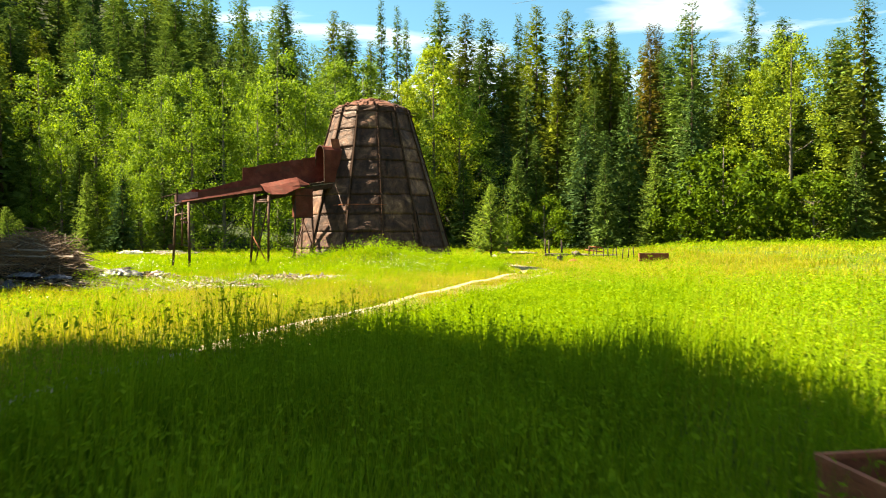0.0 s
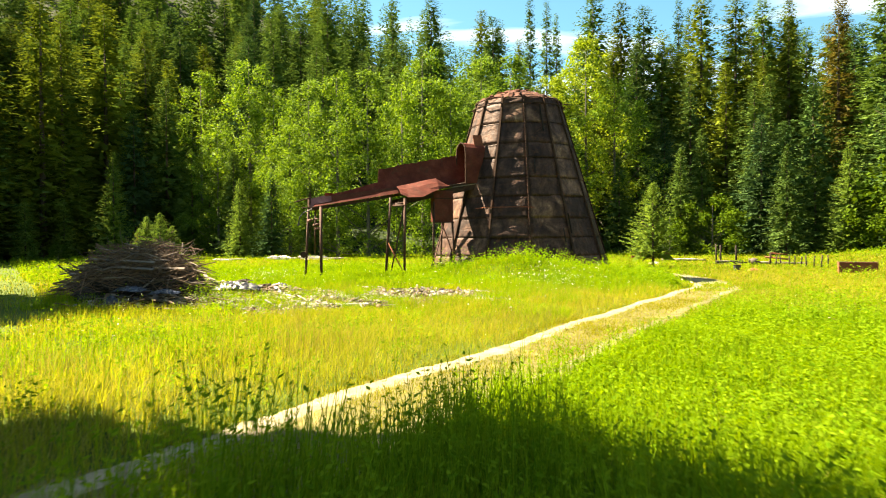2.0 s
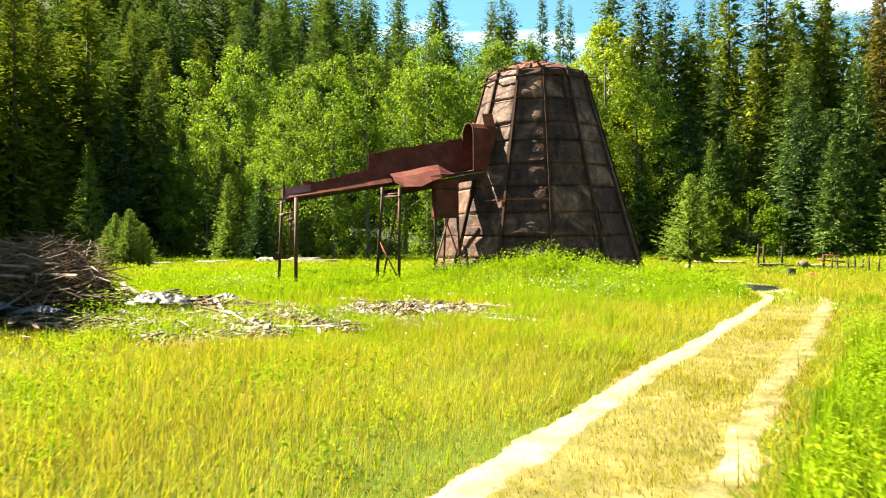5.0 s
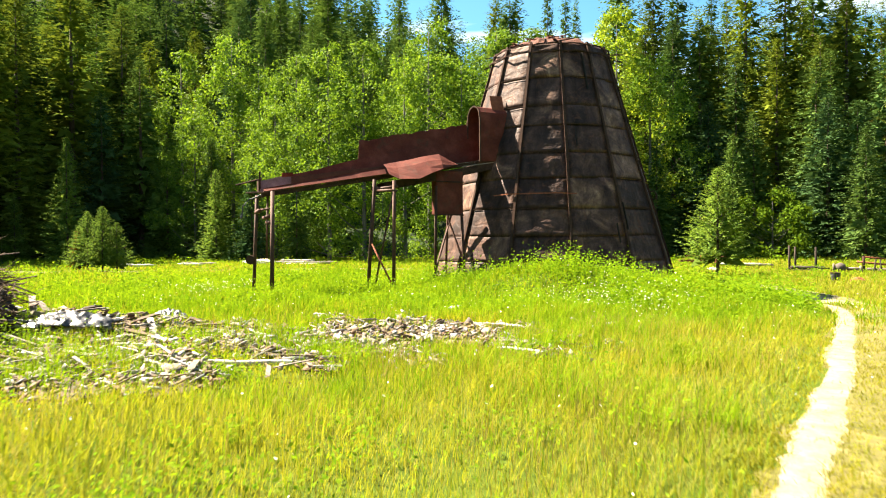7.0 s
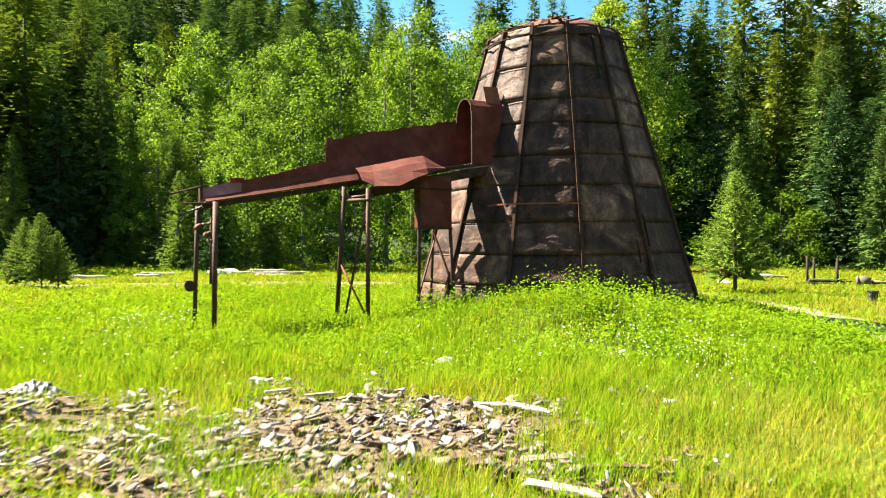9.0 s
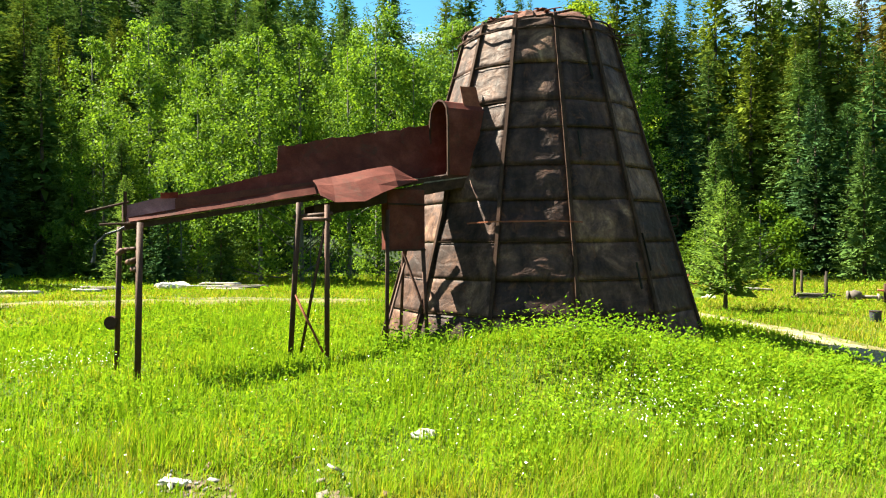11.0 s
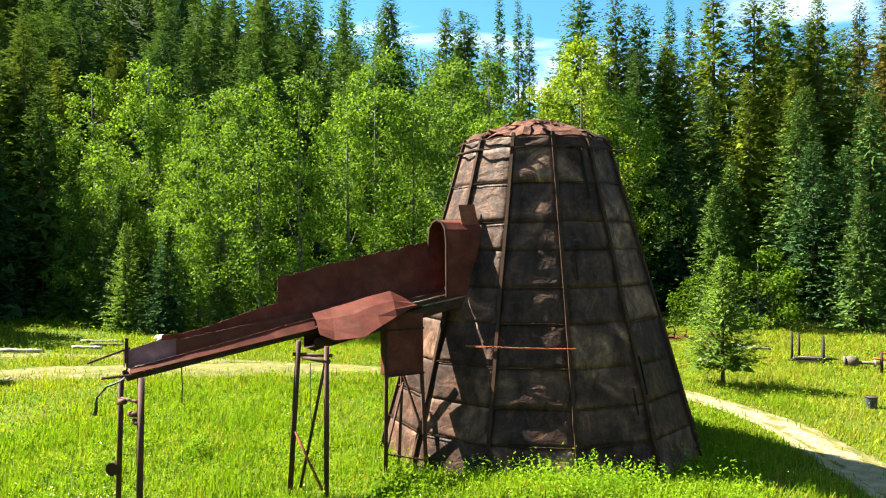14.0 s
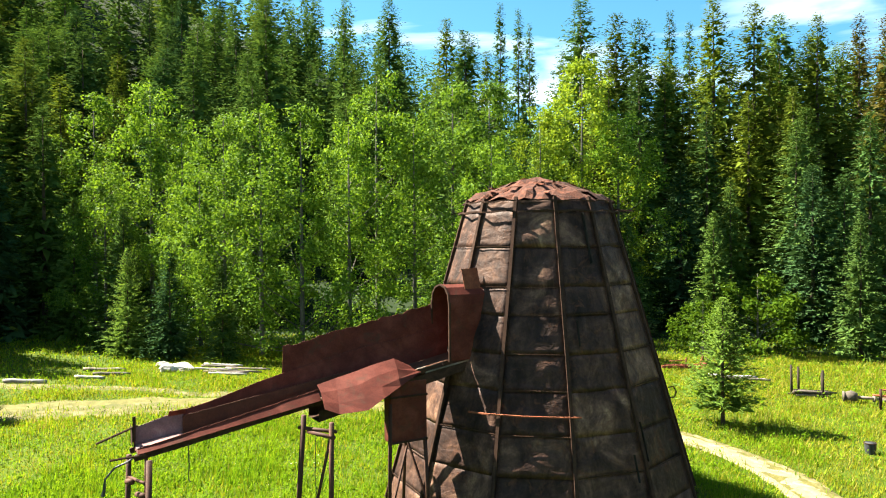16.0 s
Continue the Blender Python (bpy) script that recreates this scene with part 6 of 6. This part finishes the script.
for k in range(70):
    u = rnd.uniform(0, 1)
    bx_, by_ = -17.0 + 4.0 * u + rnd.gauss(0, 0.5), 31.2 + 2.6 * u + rnd.gauss(0, 0.8)
    board(bx_, by_, gz(bx_, by_) + rnd.uniform(0.10, 0.42) * (1 - 0.6 * u), rnd.uniform(0.35, 1.5), rnd.uniform(0.06, 0.2), 0.035, rnd.uniform(-60, 60), rnd.uniform(-18, 18), rnd.choice((M_PALEWOOD, M_GREYWOOD, M_GREYWOOD, M_BROWNWOOD, M_BROWNWOOD)), label="broken weathered board on the waste heap")

for k in range(60):
    bx_, by_ = -15.9 + rnd.gauss(0, 1.1), 27.9 + rnd.gauss(0, 0.7)
    board(bx_, by_, gz(bx_, by_) + rnd.uniform(0.10, 0.40), rnd.uniform(0.3, 1.1), rnd.uniform(0.05, 0.16), 0.03, rnd.uniform(-70, 70), rnd.uniform(-20, 20), rnd.choice((M_GREYWOOD, M_OLDPOST, M_BROWNWOOD, M_OLDPOST)), label="broken dark board at the foot of the brush heap")
for k in range(70):
    bx_, by_ = -12.6 + rnd.gauss(0, 1.9), 29.3 + rnd.gauss(0, 1.0)
    board(bx_, by_, gz(bx_, by_) + rnd.uniform(0.08, 0.26), rnd.uniform(0.25, 0.95), rnd.uniform(0.03, 0.13), 0.02, rnd.uniform(-80, 80), rnd.uniform(-22, 22), rnd.choice((M_PALEWOOD, M_PALEWOOD, M_GREYWOOD, M_BROWNWOOD)), "splinter", "split weathered shard of timber on the waste heap", "board")

# ---------------- small things round the clearing ----------------
# rusted steel bin in the grass
def rusty_bin(name, x, y, z, w, l, h, turn, label):
    ob = thing(name, label, "metal bin", (x, y, z))
    ob.rotation_euler = (0, 0, radians(turn))
    t = 0.02
    for nm, a, b, ww, dd in (("side", (-w / 2, -l / 2, h / 2), (w / 2, -l / 2, h / 2), t, h), ("side", (-w / 2, l / 2, h / 2), (w / 2, l / 2, h / 2), t, h), ("end", (-w / 2, -l / 2 + t, h / 2), (-w / 2, l / 2 - t, h / 2), t, h), ("end", (w / 2, -l / 2 + t, h / 2), (w / 2, l / 2 - t, h / 2), t, h)):
        bm = bmesh.new()
        beam_bm(bm, a, b, ww, dd)
        part(nm, mesh_bm(nm, bm, M_RUST), ob)
    bm = bmesh.new()
    beam_bm(bm, (-w / 2, 0, 0.03), (w / 2, 0, 0.03), l, 0.03)
    part("bottom", mesh_bm("bottom", bm, M_RUST), ob)
    for a, b in (((-w / 2, -l / 2, h), (w / 2, -l / 2, h)), ((-w / 2, l / 2, h), (w / 2, l / 2, h)), ((-w / 2, -l / 2, h), (-w / 2, l / 2, h)), ((w / 2, -l / 2, h), (w / 2, l / 2, h))):
        bm = bmesh.new()
        beam_bm(bm, a, b, 0.05, 0.04)
        part("rim", mesh_bm("rim", bm, M_RUST), ob)
    return ob


rusty_bin("steel_bin", 3.16, 4.4, gz(3.16, 4.4), 1.2, 0.9, 0.72, 8, "orange-rusted open steel bin standing in the grass")
box = rusty_bin("steel_box", 18.6, 63.2, gz(18.6, 63.2), 2.5, 1.3, 0.85, -12, "rust-brown overturned steel box in the meadow")
bm = bmesh.new()
beam_bm(bm, (-1.22, 0, 0.86), (1.22, 0, 0.86), 1.24, 0.03)
part("lid", mesh_bm("lid", bm, M_RIB), box, "dark rusted lid")


def post(x, y, h, r, tilt, material, label, name="fence_post", square=False):
    bm = bmesh.new()
    d = Vector((math.sin(radians(tilt)), 0.03, math.cos(radians(tilt))))
    pipe_bm(bm, [(0, 0, -0.3), d * h * 0.5, d * h], [r, r * 0.95, r * 0.85], 4 if square else 9)
    ob = new(name, mesh_bm(name, bm, material, not square))
    ob.location = (x, y, gz(x, y))
    return tagged(ob, label, "post", "fence posts")


for x, y, h in ((11.4, 79.9, 2.1), (11.75, 79.6, 2.0), (13.0, 78.6, 2.0), (13.15, 79.2, 1.7)):
    post(x, y, h, 0.09, rnd.uniform(-3, 3), M_OLDPOST, "weathered dark upright post by the plank stack")
for k in range(9):
    f = k / 8
    x, y = 15.4 + 3.2 * f + rnd.uniform(-0.12, 0.12), 73.5 - 3.5 * f
    post(x, y, rnd.uniform(0.9, 1.25), 0.06, rnd.uniform(-7, 7), M_OLDPOST, "short dark stake of a broken fence")
for k in range(11):
    u = k % 4
    log(12.5 + rnd.uniform(-0.4, 0.5), 79.0 + 0.22 * u, rnd.uniform(1.6, 2.6), 0.06, rnd.uniform(-14, 4), (M_GREYWOOD, M_OLDPOST, M_GREYWOOD)[k % 3], "weathered pole in a low stack between posts", "pole", 0.12 * (k // 4) + 0.15)
for x, y, l, t, mt in ((8.4, 84.0, 3.6, -8, M_PALEWOOD), (9.4, 83.2, 3.0, -12, M_GREYWOOD), (17.6, 77.0, 3.0, -16, M_GREYWOOD), (17.0, 75.9, 1.6, 30, M_BROWNWOOD), (16.5, 77.9, 3.0, -8, M_BROWNWOOD)):
    log(x, y, l, 0.10, t, mt, "fallen weathered log in the grass", lift=0.25)
log(-44.5, 75.4, 3.4, 0.16, 4, M_PALEWOOD, "pale peeled log at the meadow edge", lift=0.08)
log(-39.6, 78.8, 3.0, 0.14, 6, M_GREYWOOD, "grey peeled log at the meadow edge", lift=0.08)
log(-40.4, 77.2, 2.6, 0.13, -4, M_PALEWOOD, "pale peeled log at the meadow edge", lift=0.08)
log(-41.5, 80.6, 3.6, 0.15, 4, M_GREYWOOD, "grey peeled log at the meadow edge", lift=0.08)
for k in range(7):
    log(-31.0 + rnd.uniform(-1.5, 1.5), 80.2 + 0.35 * k, rnd.uniform(3.0, 5.0), 0.09, rnd.uniform(-7, 5), M_GREYWOOD if k % 3 else M_PALEWOOD, "long weathered pole in a heap by the trees", "pole", 0.05 + 0.05 * k)
for x, y, s in ((-36.2, 81.4, 0.75), (-35.4, 82.0, 0.8), (5.4, 78.6, 0.4), (-7.6, 41.1, 0.19), (-38.0, 83.5, 0.5), (-34.6, 81.4, 0.5)):
    bm = bmesh.new()
    bmesh.ops.create_icosphere(bm, subdivisions=3, radius=1)
    for p in bm.verts:
        k = 1 + 0.35 * noise.noise(p.co * 1.4 + Vector((x, y, 0)))
        p.co = Vector((p.co.x * k * 1.3, p.co.y * k, p.co.z * k * 0.62)) * s
    ob = new("slab_stone", mesh_bm("slab_stone", bm, M_PALEWOOD))
    ob.location = (x, y, gz(x, y) + 0.25 * s)
    tagged(ob, "pale rounded boulder in tall grass", "boulder", "boulders")

# half barrel, red gate post with pipe, scrap machinery
pail = thing("barrel", "dark open half barrel in the grass", "barrel", (10.75, 65.9, gz(10.75, 65.9)))
bm = bmesh.new()
pipe_bm(bm, [(0, 0, 0), (0, 0, 0.3), (0, 0, 0.56)], [0.22, 0.26, 0.28], 18, False)
pipe_bm(bm, [(0, 0, 0.56), (0, 0, 0.3), (0, 0, 0.05)], [0.265, 0.245, 0.205], 18)
part("body", mesh_bm("body", bm, M_DARK, True), pail)
bm = bmesh.new()
ring = [(0.285 * math.cos(a * 0.3142), 0.285 * math.sin(a * 0.3142), 0.56) for a in range(21)]
pipe_bm(bm, ring, 0.022, 6)
part("rim", mesh_bm("rim", bm, M_RIB, True), pail)
crumpled("rusty_scrap", 11.9, 65.6, gz(11.9, 65.6), 0.9, 0.6, 0.3, M_RUST, "piece of rusted scrap sheet in the grass", 6)
gate = thing("gate_post", "rust-red post with a pipe fixed across", "post", (15.5, 76.0, gz(15.5, 76.0)))
for nm, pts, r in (("upright", [(0, 0, -0.2), (0, 0, 1.35)], 0.09), ("pipe", [(-0.45, 0, 0.95), (1.6, 0.2, 0.72)], 0.07), ("pipe", [(0, 0, 1.3), (1.5, 0.2, 1.15)], 0.06)):
    bm = bmesh.new()
    pipe_bm(bm, pts, r, 9)
    part(nm, mesh_bm(nm, bm, M_RUST if nm == "pipe" else M_RIB, True), gate)
scrap = thing("scrap_machine", "orange-rusted farm implement lying at the forest edge", "machinery", (5.2, 86.5, gz(5.2, 86.5)))
for nm, a, b, w, dd in (("frame", (-1.6, 0, 0.45), (1.6, 0.3, 0.5), 0.14, 0.2), ("frame", (-1.3, 0.9, 0.4), (1.5, 1.0, 0.45), 0.14, 0.18), ("upright", (0.2, 0, 0.4), (0.35, 0.1, 1.2), 0.1, 0.12), ("upright", (1.4, 0.2, 0.3), (1.75, 0.2, 1.35), 0.22, 0.3), ("drum", (1.5, -0.2, 0.55), (2.4, -0.1, 0.6), 0.6, 0.55), ("bar", (-1.0, 0, 0.9), (0.4, 0.1, 1.0), 0.07, 0.07)):
    bm = bmesh.new()
    beam_bm(bm, a, b, w, dd)
    part(nm, mesh_bm(nm, bm, M_RUST), scrap)

# a grey pump lying in the grass by the posts
pump = thing("old_pump", "pale grey cast machine part lying in the grass", "machinery", (14.6, 77.9, gz(14.6, 77.9)))
pump.rotation_euler = (0, 0, radians(-12))
for nm, pts, rr in (("housing", [(-0.45, 0, 0.42), (-0.1, 0, 0.45), (0.25, 0, 0.44)], [0.30, 0.40, 0.26]), ("shaft", [(0.2, 0, 0.42), (1.5, 0.1, 0.36)], [0.10, 0.10]), ("flange", [(-0.6, 0, 0.42), (-0.5, 0, 0.42)], [0.36, 0.36]), ("flange", [(1.2, 0.08, 0.37), (1.3, 0.09, 0.37)], [0.24, 0.24]), ("foot", [(-0.15, 0, 0.0), (-0.15, 0, 0.3)], [0.24, 0.18])):
    bm = bmesh.new()
    pipe_bm(bm, pts, rr, 12)
    part(nm, mesh_bm(nm, bm, M_GREYWOOD, True), pump)

# two power lines over the trees
for z, dx in ((58.0, 0.0), (61.5, 2.5)):
    bm = bmesh.new()
    pts = [Vector((20 + 110 * i / 16 + dx, 205 - 125 * i / 16, z + 10 * (1 - i / 16) + 10 * ((i / 16 - 0.5) ** 2 - 0.25))) for i in range(17)]
    pipe_bm(bm, pts, 0.05, 5, False)
    tagged(new("power_line", mesh_bm("power_line", bm, M_DARK)), "thin dark overhead power line", "power line", kind="structure")
